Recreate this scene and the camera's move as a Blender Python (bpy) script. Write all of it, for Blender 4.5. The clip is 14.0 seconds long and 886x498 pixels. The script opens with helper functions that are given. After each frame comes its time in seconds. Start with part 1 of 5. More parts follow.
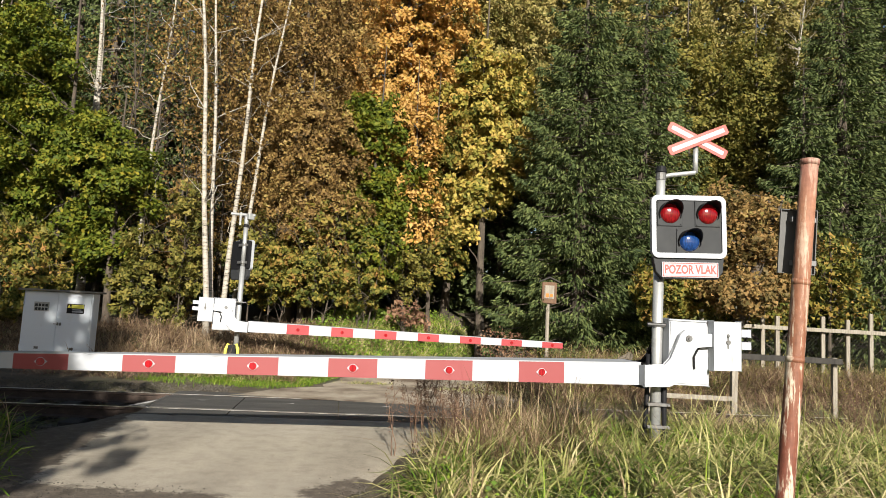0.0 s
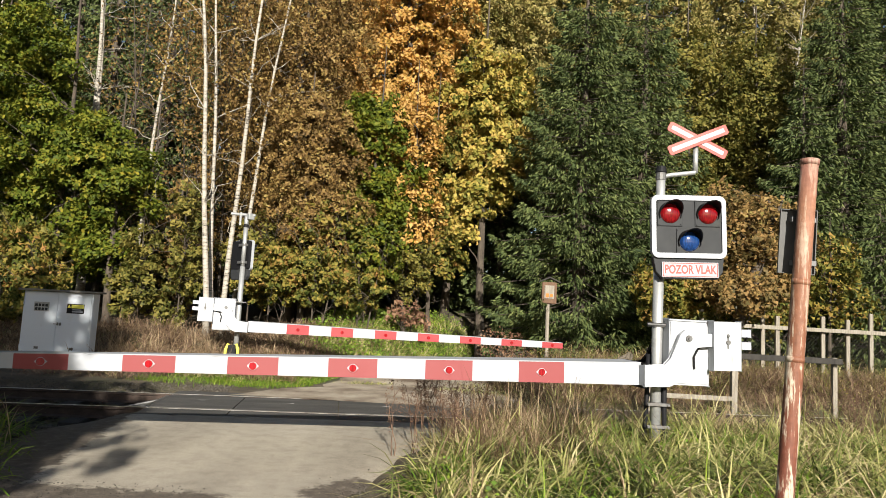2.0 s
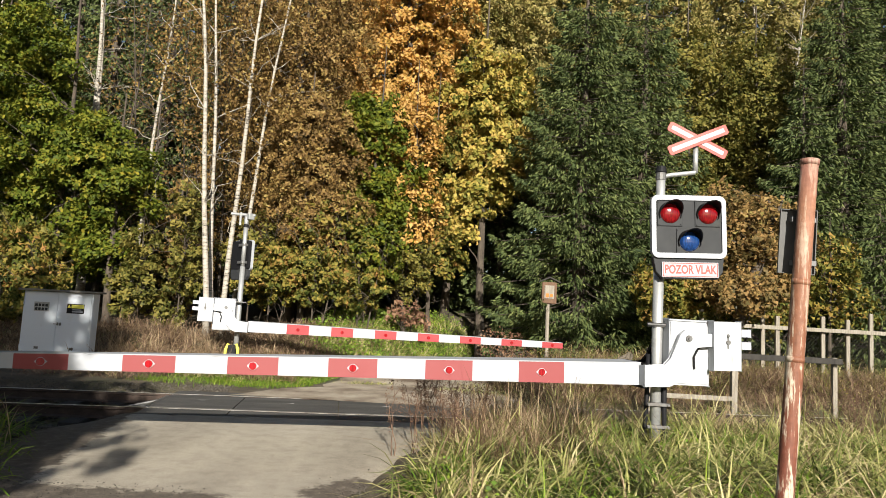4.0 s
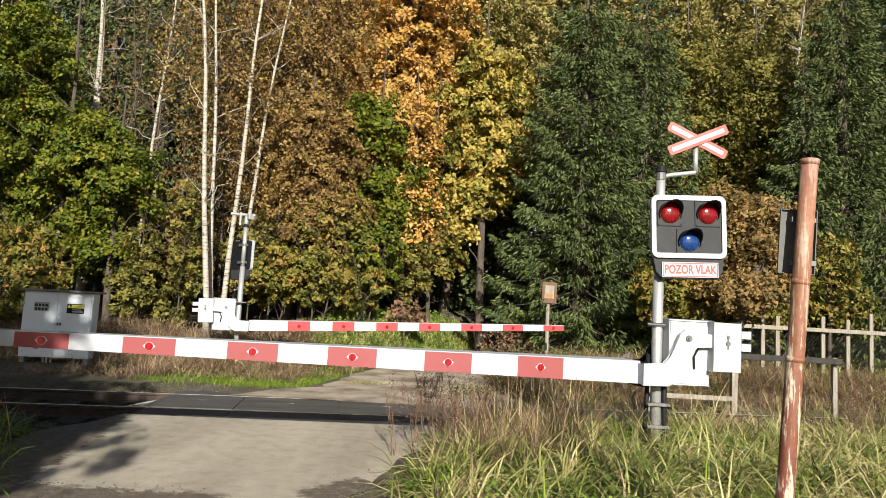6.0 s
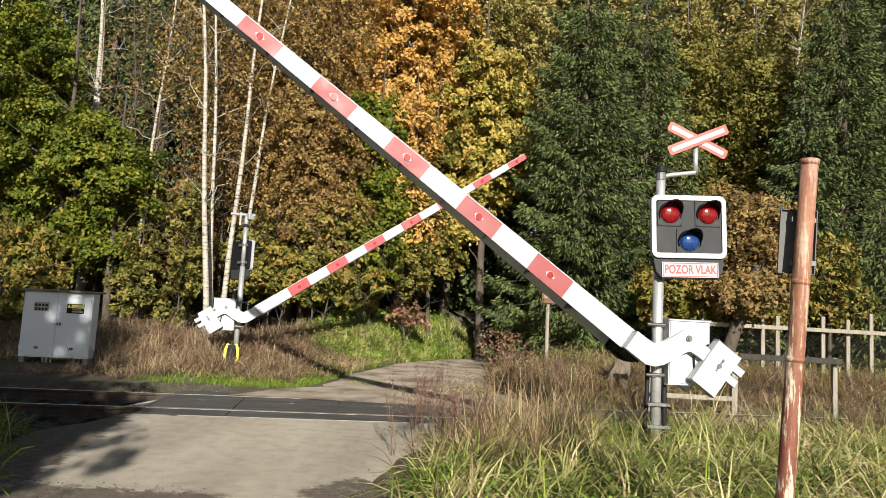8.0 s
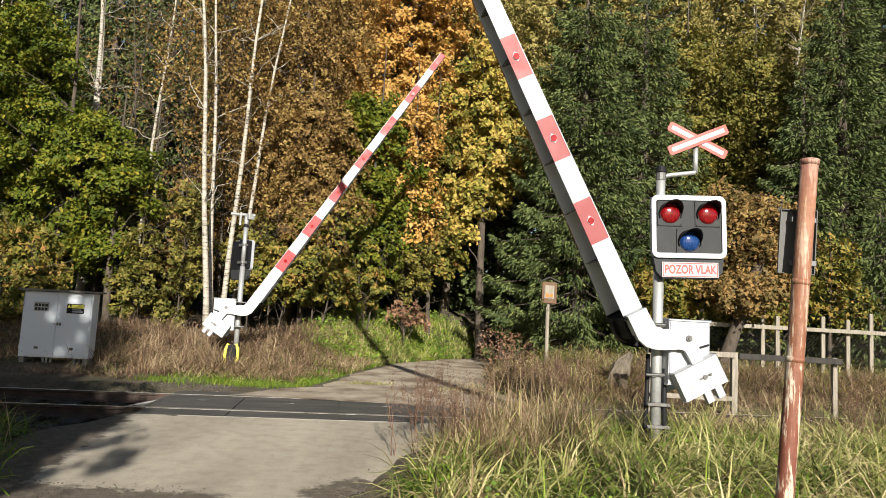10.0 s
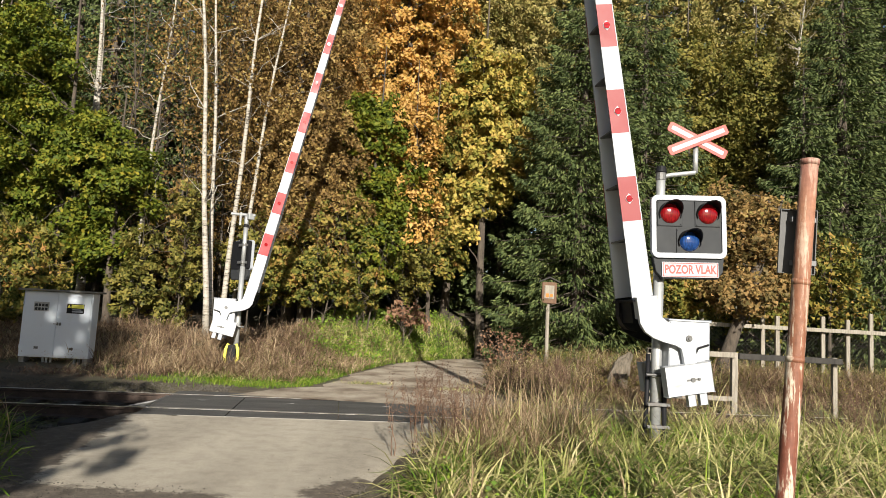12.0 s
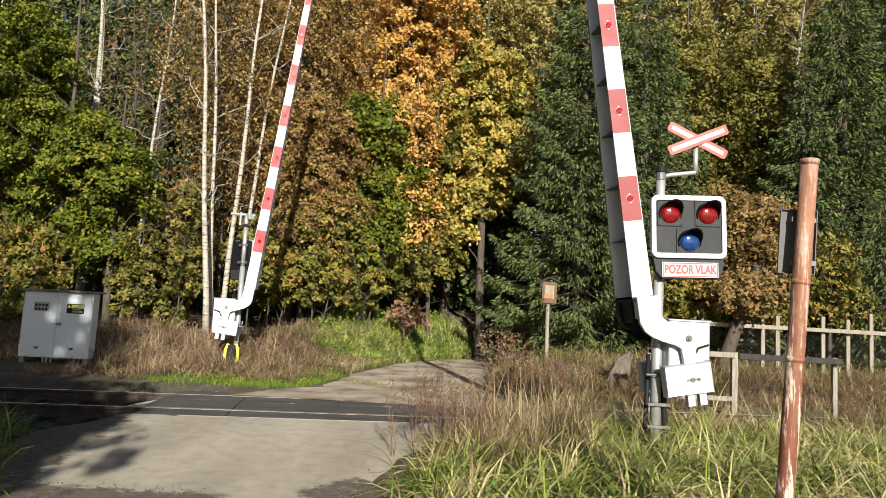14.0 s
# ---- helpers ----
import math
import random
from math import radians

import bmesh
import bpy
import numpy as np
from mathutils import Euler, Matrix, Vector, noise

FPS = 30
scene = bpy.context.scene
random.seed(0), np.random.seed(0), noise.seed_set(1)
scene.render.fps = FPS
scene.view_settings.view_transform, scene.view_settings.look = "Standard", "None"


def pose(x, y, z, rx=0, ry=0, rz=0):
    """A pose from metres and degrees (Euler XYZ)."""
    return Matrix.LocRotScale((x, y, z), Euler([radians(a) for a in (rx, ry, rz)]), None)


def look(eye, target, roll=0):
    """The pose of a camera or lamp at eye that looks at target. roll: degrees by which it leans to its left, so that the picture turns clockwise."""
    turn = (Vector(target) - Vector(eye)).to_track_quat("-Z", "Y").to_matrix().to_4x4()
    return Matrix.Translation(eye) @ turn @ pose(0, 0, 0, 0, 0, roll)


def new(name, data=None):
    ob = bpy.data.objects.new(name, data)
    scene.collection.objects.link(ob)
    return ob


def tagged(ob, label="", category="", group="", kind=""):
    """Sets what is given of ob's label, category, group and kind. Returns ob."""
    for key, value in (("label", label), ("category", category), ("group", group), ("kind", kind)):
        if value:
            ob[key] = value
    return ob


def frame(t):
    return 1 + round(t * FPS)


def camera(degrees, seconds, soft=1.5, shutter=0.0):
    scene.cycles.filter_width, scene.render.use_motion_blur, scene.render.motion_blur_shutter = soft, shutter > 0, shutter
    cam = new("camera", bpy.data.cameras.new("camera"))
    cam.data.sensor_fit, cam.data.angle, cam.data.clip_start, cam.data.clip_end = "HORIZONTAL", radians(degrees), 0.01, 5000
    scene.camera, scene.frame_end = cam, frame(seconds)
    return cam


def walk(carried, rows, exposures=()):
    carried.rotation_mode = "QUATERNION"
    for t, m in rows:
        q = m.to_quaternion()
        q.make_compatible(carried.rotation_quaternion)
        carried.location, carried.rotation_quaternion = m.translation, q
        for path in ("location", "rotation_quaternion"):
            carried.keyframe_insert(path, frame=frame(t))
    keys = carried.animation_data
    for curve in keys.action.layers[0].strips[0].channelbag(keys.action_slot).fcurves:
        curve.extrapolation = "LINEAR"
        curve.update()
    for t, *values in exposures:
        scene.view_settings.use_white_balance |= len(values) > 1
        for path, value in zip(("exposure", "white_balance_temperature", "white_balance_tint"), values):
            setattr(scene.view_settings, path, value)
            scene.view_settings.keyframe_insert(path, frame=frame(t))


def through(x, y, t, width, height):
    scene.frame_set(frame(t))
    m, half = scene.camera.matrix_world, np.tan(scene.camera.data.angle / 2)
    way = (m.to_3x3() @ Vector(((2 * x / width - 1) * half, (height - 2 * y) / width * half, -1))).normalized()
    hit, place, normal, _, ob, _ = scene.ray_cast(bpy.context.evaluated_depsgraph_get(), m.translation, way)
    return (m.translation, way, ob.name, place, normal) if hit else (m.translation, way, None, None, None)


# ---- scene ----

# ---- camera ----
EYE = (0.0, 0.0, 1.509)
cam = camera(67.2, 14.0, soft=0.65)
still = look(EYE, (0.0, 10.0, 1.509 + 10 * math.tan(radians(5.613))), roll=3.204)
walk(cam, [(0.0, still), (14.0, still)], exposures=[(0.0, 0.86), (14.0, 0.86)])

# ---- sky and sun ----
SUN_TO = Vector((0.358, -2.33, 1.0)).normalized()  # towards the sun
world = bpy.data.worlds.new("sky")
scene.world = world
world.use_nodes = True
wn = world.node_tree
sky = wn.nodes.new("ShaderNodeTexSky")
sky.sky_type, sky.sun_disc = "NISHITA", False
sky.sun_elevation = math.asin(SUN_TO.z)
sky.sun_rotation = math.atan2(SUN_TO.x, SUN_TO.y)
wn.links.new(sky.outputs[0], wn.nodes["Background"].inputs[0])
wn.nodes["Background"].inputs[1].default_value = 0.043
sun_data = bpy.data.lights.new("sun", "SUN")
sun_data.energy, sun_data.angle, sun_data.color = 5.0, radians(0.53), (1.0, 0.94, 0.83)
sun = new("sun", sun_data)
sun.matrix_world = look(SUN_TO * 60, (0, 0, 0))


# ---- materials ----
def shader(name, rough=0.6, metal=0.0):
    m = bpy.data.materials.new(name)
    m.use_nodes = True
    nt = m.node_tree
    b = nt.nodes["Principled BSDF"]
    b.inputs["Roughness"].default_value, b.inputs["Metallic"].default_value = rough, metal
    return m, nt, b


def node(nt, kind, **values):
    n = nt.nodes.new(kind)
    for k, v in values.items():
        n.inputs[k.replace("_", " ")].default_value = v
    return n


def ramp(nt, source, stops):
    r = nt.nodes.new("ShaderNodeValToRGB")
    while len(r.color_ramp.elements) < len(stops):
        r.color_ramp.elements.new(0.5)
    for e, (at, c) in zip(r.color_ramp.elements, stops):
        e.position, e.color = at, (*c, 1) if len(c) == 3 else c
    nt.links.new(source, r.inputs[0])
    return r.outputs[0]


def mix(nt, a, b, fac, how="MIX"):
    m = nt.nodes.new("ShaderNodeMix")
    m.data_type, m.blend_type = "RGBA", how
    for sock, v in ((m.inputs[6], a), (m.inputs[7], b), (m.inputs[0], fac)):
        if isinstance(v, (int, float)):
            sock.default_value = v
        elif isinstance(v, tuple):
            sock.default_value = (*v, 1)
        else:
            nt.links.new(v, sock)
    return m.outputs[2]


def coords(nt, scale=1.0, stretch=(1, 1, 1), kind="Object"):
    tc = nt.nodes.new("ShaderNodeTexCoord")
    mp = nt.nodes.new("ShaderNodeMapping")
    mp.inputs["Scale"].default_value = tuple(scale * s for s in stretch)
    nt.links.new(tc.outputs[kind], mp.inputs[0])
    return mp.outputs[0]


def noise_out(nt, vec, scale, detail=4.0, rough=0.55, out=0):
    n = node(nt, "ShaderNodeTexNoise", Scale=scale, Detail=detail, Roughness=rough)
    nt.links.new(vec, n.inputs["Vector"])
    return n.outputs[out]


def bumped(nt, b, height, strength=0.3, distance=0.02):
    n = node(nt, "ShaderNodeBump", Strength=strength, Distance=distance)
    nt.links.new(height, n.inputs["Height"])
    nt.links.new(n.outputs[0], b.inputs["Normal"])


def speckled(name, stops, scale=6.0, fine=60.0, rough=0.8, bump=0.3, metal=0.0, stretch=(1, 1, 1), dist=0.01, amount=0.35):
    """Colour from a ramp over coarse noise, mottled by fine grain, with relief."""
    m, nt, b = shader(name, rough, metal)
    v = coords(nt, 1.0, stretch)
    coarse, grain = noise_out(nt, v, scale, 5), noise_out(nt, v, fine, 3)
    col = ramp(nt, coarse, stops)
    g = ramp(nt, grain, [(0.3, (0.45, 0.45, 0.45)), (0.7, (1.3, 1.3, 1.3))])
    nt.links.new(mix(nt, col, g, amount, "MULTIPLY"), b.inputs["Base Color"])
    bumped(nt, b, grain, bump, dist)
    return m


def painted(name, base, dirt, rough=0.4, amount=0.55, scale=3.0, streak=(1, 1, 1), metal=0.0):
    """Paint with stains and small chips of dirt."""
    m, nt, b = shader(name, rough, metal)
    v = coords(nt, 1.0, streak)
    blot = noise_out(nt, v, scale, 6, 0.65)
    fleck = noise_out(nt, v, scale * 14, 4, 0.7)
    f1 = ramp(nt, blot, [(amount, (0, 0, 0)), (min(amount + 0.22, 1), (0.8, 0.8, 0.8))])
    f2 = ramp(nt, fleck, [(0.66, (0, 0, 0)), (0.74, (1, 1, 1))])
    col = mix(nt, base, dirt, f1)
    col = mix(nt, col, dirt, mix(nt, (0, 0, 0), f2, 0.5))
    nt.links.new(col, b.inputs["Base Color"])
    nt.links.new(ramp(nt, blot, [(0.3, (rough, rough, rough)), (0.8, (min(rough + 0.3, 1),) * 3)]), b.inputs["Roughness"])
    bumped(nt, b, fleck, 0.08, 0.004)
    if max(base) < 0.06:
        b.inputs["Specular IOR Level"].default_value = 0.2
    return m


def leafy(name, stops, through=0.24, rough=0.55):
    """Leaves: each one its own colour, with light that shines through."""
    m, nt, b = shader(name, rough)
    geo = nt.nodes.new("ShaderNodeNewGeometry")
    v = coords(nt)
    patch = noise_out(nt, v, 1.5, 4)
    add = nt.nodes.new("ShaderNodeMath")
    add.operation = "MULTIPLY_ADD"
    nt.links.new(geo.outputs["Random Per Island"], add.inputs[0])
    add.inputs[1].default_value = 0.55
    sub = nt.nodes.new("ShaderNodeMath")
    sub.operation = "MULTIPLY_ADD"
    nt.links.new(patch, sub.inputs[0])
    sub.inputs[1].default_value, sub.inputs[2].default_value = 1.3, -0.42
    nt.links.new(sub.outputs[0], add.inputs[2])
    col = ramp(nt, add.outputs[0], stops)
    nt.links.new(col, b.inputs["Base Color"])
    b.inputs["Specular IOR Level"].default_value = 0.14
    tr = nt.nodes.new("ShaderNodeBsdfTranslucent")
    nt.links.new(col, tr.inputs[0])
    ms = nt.nodes.new("ShaderNodeMixShader")
    ms.inputs[0].default_value = through
    nt.links.new(b.outputs[0], ms.inputs[1])
    nt.links.new(tr.outputs[0], ms.inputs[2])
    nt.links.new(ms.outputs[0], nt.nodes["Material Output"].inputs[0])
    return m


M = {}
M["white"] = painted("white_paint", (0.355, 0.372, 0.405), (0.26, 0.25, 0.23), 0.42, 0.6, 2.2)
M["worn_white"] = painted("worn_white_paint", (0.43, 0.445, 0.47), (0.27, 0.19, 0.12), 0.45, 0.64, 4.0, (2.5, 2.5, 0.5))
M["red"] = painted("red_paint", (0.24, 0.043, 0.046), (0.25, 0.09, 0.085), 0.42, 0.6, 2.5)
M["fresh_red"] = painted("fresh_red_paint", (0.29, 0.020, 0.026), (0.26, 0.06, 0.06), 0.42, 0.62, 2.5)
M["lining"] = painted("pale_lining", (0.76, 0.79, 0.84), (0.50, 0.50, 0.50), 0.55, 0.6, 3.0)
M["sign_back"] = painted("sign_back", (0.10, 0.10, 0.098), (0.15, 0.145, 0.135), 0.6, 0.5, 5.0)
M["galv"] = painted("galvanised_steel", (0.42, 0.43, 0.43), (0.25, 0.25, 0.24), 0.42, 0.5, 6.0, metal=0.55)
M["grey"] = painted("grey_paint", (0.40, 0.42, 0.45), (0.24, 0.24, 0.24), 0.5, 0.55, 4.0)
M["black"] = painted("black_plastic", (0.010, 0.010, 0.012), (0.028, 0.027, 0.025), 0.5, 0.6, 4.0)
M["face"] = painted("signal_face", (0.035, 0.037, 0.040), (0.065, 0.065, 0.06), 0.5, 0.55, 5.0)
M["steel"] = painted("dark_steel", (0.16, 0.16, 0.16), (0.10, 0.08, 0.06), 0.45, 0.5, 8.0, metal=0.6)
M["signred"] = painted("sign_red", (0.46, 0.07, 0.055), (0.38, 0.12, 0.1), 0.4, 0.65, 3.0)
M["yellow"] = painted("yellow_paint", (0.75, 0.70, 0.10), (0.4, 0.36, 0.12), 0.45, 0.65, 5.0)
M["cabinet"] = painted("cabinet_paint", (0.68, 0.73, 0.80), (0.48, 0.48, 0.46), 0.5, 0.6, 2.5)
M["roofplate"] = painted("cabinet_roof", (0.17, 0.16, 0.14), (0.08, 0.08, 0.06), 0.8, 0.45, 5.0)
M["concrete"] = speckled("concrete", [(0.3, (0.20, 0.19, 0.17)), (0.7, (0.36, 0.34, 0.31))], 5, 70)
M["post_wood"] = speckled("weathered_wood", [(0.3, (0.18, 0.155, 0.12)), (0.7, (0.33, 0.30, 0.25))], 5, 40, 0.85, 0.5, 0, (6, 6, 0.5))
M["brown_wood"] = speckled("brown_wood", [(0.3, (0.09, 0.05, 0.03)), (0.7, (0.17, 0.10, 0.06))], 5, 40, 0.85, 0.4, 0, (4, 4, 0.5))
M["dark_wood"] = speckled("dark_wood", [(0.3, (0.018, 0.016, 0.014)), (0.7, (0.045, 0.040, 0.034))], 5, 40, 0.85, 0.4, 0, (4, 4, 0.5))
M["rail_top"] = painted("rail_head", (0.55, 0.54, 0.52), (0.30, 0.24, 0.20), 0.25, 0.6, 4.0, metal=0.9)
M["rail_side"] = speckled("rusty_rail", [(0.3, (0.030, 0.022, 0.018)), (0.7, (0.070, 0.046, 0.036))], 8, 60, 0.9)
M["panel"] = speckled("crossing_panel", [(0.3, (0.040, 0.039, 0.038)), (0.5, (0.062, 0.060, 0.057)), (0.72, (0.10, 0.096, 0.088))], 1.6, 90, 0.75, 0.3, 0, (0.6, 2.2, 1))
M["ballast"] = speckled("ballast_stone", [(0.3, (0.045, 0.038, 0.030)), (0.7, (0.14, 0.122, 0.10))], 4, 30, 0.9, 0.5)
M["old_wood"] = speckled("grey_old_wood", [(0.3, (0.09, 0.075, 0.055)), (0.7, (0.24, 0.20, 0.15))], 6, 35, 0.9, 0.8, 0, (5, 5, 0.6), 0.03)
M["bark"] = speckled("bark", [(0.3, (0.045, 0.036, 0.028)), (0.7, (0.12, 0.095, 0.07))], 6, 30, 0.95, 0.8, 0, (3, 3, 0.6), 0.03)
M["twig_bark"] = speckled("grey_twig_bark", [(0.3, (0.045, 0.035, 0.028)), (0.7, (0.11, 0.09, 0.07))], 6, 30, 0.9, 0.5, 0, (3, 3, 0.6), 0.02)
M["wire"] = painted("wire", (0.05, 0.048, 0.045), (0.04, 0.03, 0.025), 0.7, 0.5, 8.0)


def rust_pole():
    m, nt, b = shader("rusty_paint", 0.6)
    v = coords(nt, 1.0, (7.0, 7.0, 0.8))
    flake = noise_out(nt, v, 2.4, 8, 0.74)
    fine = noise_out(nt, coords(nt, 1.0), 28, 4)
    up = nt.nodes.new("ShaderNodeSeparateXYZ")
    nt.links.new(coords(nt), up.inputs[0])
    hue = ramp(nt, up.outputs[2], [(0.0, (0.13, 0.03, 0.02)), (0.25, (0.18, 0.06, 0.035)), (0.55, (0.23, 0.095, 0.05)), (0.8, (0.31, 0.15, 0.09)), (1.0, (0.25, 0.11, 0.10))])
    ht = nt.nodes.new("ShaderNodeMath")
    ht.operation = "DIVIDE"
    nt.links.new(up.outputs[2], ht.inputs[0])
    ht.inputs[1].default_value = 3.1
    nt.links.new(ht.outputs[0], hue.node.inputs[0])
    bare = ramp(nt, flake, [(0.50, (0, 0, 0)), (0.55, (1, 1, 1))])
    col = mix(nt, hue, (0.66, 0.58, 0.46), mix(nt, (0, 0, 0), bare, ramp(nt, ht.outputs[0], [(0.0, (0.25,) * 3), (0.16, (0.85,) * 3), (0.45, (0.9,) * 3), (0.58, (0.40,) * 3), (1.0, (0.22,) * 3)])))
    dark = ramp(nt, flake, [(0.28, (0.35, 0.3, 0.3)), (0.44, (1, 1, 1))])
    col = mix(nt, col, dark, 0.8, "MULTIPLY")
    col = mix(nt, col, ramp(nt, fine, [(0.3, (0.6, 0.55, 0.5)), (0.7, (1.15, 1.15, 1.15))]), 0.5, "MULTIPLY")
    nt.links.new(col, b.inputs["Base Color"])
    bumped(nt, b, flake, 0.5, 0.01)
    return m


M["rust"] = rust_pole()


def birch_bark():
    m, nt, b = shader("birch_bark", 0.7)
    v = coords(nt, 1.0, (2.0, 2.0, 9.0))
    band = noise_out(nt, v, 2.2, 5, 0.7)
    big = noise_out(nt, coords(nt, 1.0, (3, 3, 0.7)), 1.6, 4)
    col = ramp(nt, band, [(0.36, (0.04, 0.035, 0.03)), (0.44, (0.28, 0.25, 0.205)), (0.62, (0.44, 0.41, 0.35))])
    col = mix(nt, col, (0.36, 0.31, 0.25), ramp(nt, big, [(0.55, (0, 0, 0)), (0.75, (0.75, 0.75, 0.75))]))
    nt.links.new(col, b.inputs["Base Color"])
    bumped(nt, b, band, 0.3, 0.01)
    return m


M["birch"] = birch_bark()


def lens(name, colour, glow):
    m, nt, b = shader(name, 0.12)
    v = coords(nt, 1.0, (70, 70, 6))
    rib = noise_out(nt, v, 1.0, 1)
    nt.links.new(ramp(nt, rib, [(0.35, tuple(0.55 * c for c in colour)), (0.65, colour)]), b.inputs["Base Color"])
    b.inputs["Emission Color"].default_value = (*colour, 1)
    b.inputs["Emission Strength"].default_value = glow
    b.inputs["Coat Weight"].default_value = 0.6
    bumped(nt, b, rib, 0.25, 0.004)
    return m


M["red_lens"] = lens("red_glass_lens", (0.20, 0.005, 0.008), 0.03)
M["blue_lens"] = lens("blue_glass_lens", (0.012, 0.050, 0.19), 0.0)
M["reflector"] = lens("red_reflector", (0.36, 0.010, 0.016), 0.0)

GREEN = [(0.1, (0.026, 0.044, 0.007)), (0.4, (0.080, 0.110, 0.013)), (0.7, (0.165, 0.175, 0.022)), (0.95, (0.28, 0.23, 0.03))]
OLIVE = [(0.1, (0.038, 0.048, 0.012)), (0.4, (0.115, 0.115, 0.026)), (0.85, (0.27, 0.22, 0.055))]
BROWN = [(0.1, (0.050, 0.034, 0.013)), (0.35, (0.145, 0.088, 0.032)), (0.6, (0.28, 0.178, 0.062)), (0.95, (0.38, 0.30, 0.10))]
ORANGE = [(0.1, (0.22, 0.17, 0.035)), (0.35, (0.46, 0.265, 0.062)), (0.6, (0.56, 0.33, 0.115)), (0.95, (0.56, 0.41, 0.12))]
YELLOW = [(0.1, (0.07, 0.09, 0.020)), (0.35, (0.22, 0.205, 0.042)), (0.65, (0.46, 0.355, 0.085)), (0.95, (0.54, 0.34, 0.11))]
MIXED = [(0.1, (0.035, 0.055, 0.012)), (0.4, (0.115, 0.120, 0.025)), (0.65, (0.26, 0.210, 0.045)), (0.9, (0.33, 0.175, 0.06))]
LARCH = [(0.1, (0.085, 0.092, 0.025)), (0.4, (0.23, 0.205, 0.062)), (0.85, (0.43, 0.345, 0.135))]
RUST = [(0.1, (0.050, 0.046, 0.016)), (0.4, (0.16, 0.115, 0.042)), (0.7, (0.32, 0.195, 0.075)), (0.95, (0.29, 0.25, 0.08))]
PINK = [(0.1, (0.13, 0.07, 0.045)), (0.5, (0.27, 0.15, 0.095)), (0.9, (0.36, 0.25, 0.15))]
SPRUCE = [(0.1, (0.026, 0.042, 0.016)), (0.45, (0.074, 0.100, 0.034)), (0.9, (0.165, 0.190, 0.066))]
DRY = [(0.1, (0.085, 0.055, 0.032)), (0.5, (0.31, 0.215, 0.130)), (0.9, (0.56, 0.44, 0.285))]
GRASS = [(0.1, (0.065, 0.085, 0.026)), (0.36, (0.195, 0.220, 0.062)), (0.60, (0.41, 0.385, 0.150)), (0.9, (0.66, 0.57, 0.33))]
FRESH = [(0.1, (0.055, 0.105, 0.014)), (0.5, (0.135, 0.225, 0.026)), (0.9, (0.29, 0.34, 0.055))]
WEED = [(0.1, (0.06, 0.036, 0.026)), (0.5, (0.16, 0.10, 0.070)), (0.9, (0.34, 0.23, 0.16))]
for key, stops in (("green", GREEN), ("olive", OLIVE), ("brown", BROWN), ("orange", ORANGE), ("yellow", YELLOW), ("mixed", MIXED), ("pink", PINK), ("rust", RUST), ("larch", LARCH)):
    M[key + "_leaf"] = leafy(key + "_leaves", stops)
M["needles"] = leafy("spruce_needles", SPRUCE, 0.12, 0.6)
M["dry"] = leafy("dry_grass", DRY, 0.3, 0.7)
M["grass"] = leafy("green_grass", GRASS, 0.20, 0.5)
M["fresh"] = leafy("fresh_grass", FRESH, 0.22, 0.5)
M["weed"] = leafy("brown_weed", WEED, 0.15, 0.8)


# ---- building helpers ----
def make(name, bm, material, smooth=False):
    bmesh.ops.recalc_face_normals(bm, faces=bm.faces)
    me = bpy.data.meshes.new(name)
    bm.to_mesh(me)
    bm.free()
    if smooth:
        me.polygons.foreach_set("use_smooth", [True] * len(me.polygons))
    if material:
        me.materials.append(M[material] if isinstance(material, str) else material)
    return me


def part(name, bm, material, parent, label="", smooth=False, at=None):
    ob = new(name, make(name, bm, material, smooth))
    ob.parent = parent
    if at is not None:
        ob.matrix_basis = at
    return tagged(ob, label)


def thing(name, m, label, category, group=""):
    ob = new(name)
    ob.matrix_basis = m
    return tagged(ob, label, category, group)


def box(bm, x0, x1, y0, y1, z0, z1, bevel=0.0, m=None):
    g = bmesh.ops.create_cube(bm, size=1.0)
    for v in g["verts"]:
        v.co = Vector(((x0 + x1) / 2 + v.co.x * (x1 - x0), (y0 + y1) / 2 + v.co.y * (y1 - y0), (z0 + z1) / 2 + v.co.z * (z1 - z0)))
        if m is not None:
            v.co = m @ v.co
    if bevel:
        edges = list({e for v in g["verts"] for e in v.link_edges})
        bmesh.ops.bevel(bm, geom=edges, offset=bevel, segments=2, affect="EDGES", profile=0.5, clamp_overlap=True)
    return bm


def tube(bm, pts, radii, n=12, cap=True):
    """A round bar through the points."""
    rings = []
    pts = [Vector([float(c) for c in p]) for p in pts]
    for i, p in enumerate(pts):
        d = (pts[min(i + 1, len(pts) - 1)] - pts[max(i - 1, 0)]).normalized()
        a = d.cross(Vector((0, 1, 0)) if abs(d.y) < 0.9 else Vector((1, 0, 0))).normalized()
        b = d.cross(a)
        r = float(radii[i] if isinstance(radii, (list, tuple)) else radii)
        rings.append([bm.verts.new(p + r * (math.cos(t) * a + math.sin(t) * b)) for t in (2 * math.pi * k / n for k in range(n))])
    for r0, r1 in zip(rings, rings[1:]):
        for k in range(n):
            bm.faces.new((r0[k], r0[(k + 1) % n], r1[(k + 1) % n], r1[k]))
    if cap:
        bm.faces.new(rings[0][::-1])
        bm.faces.new(rings[-1])
    return bm


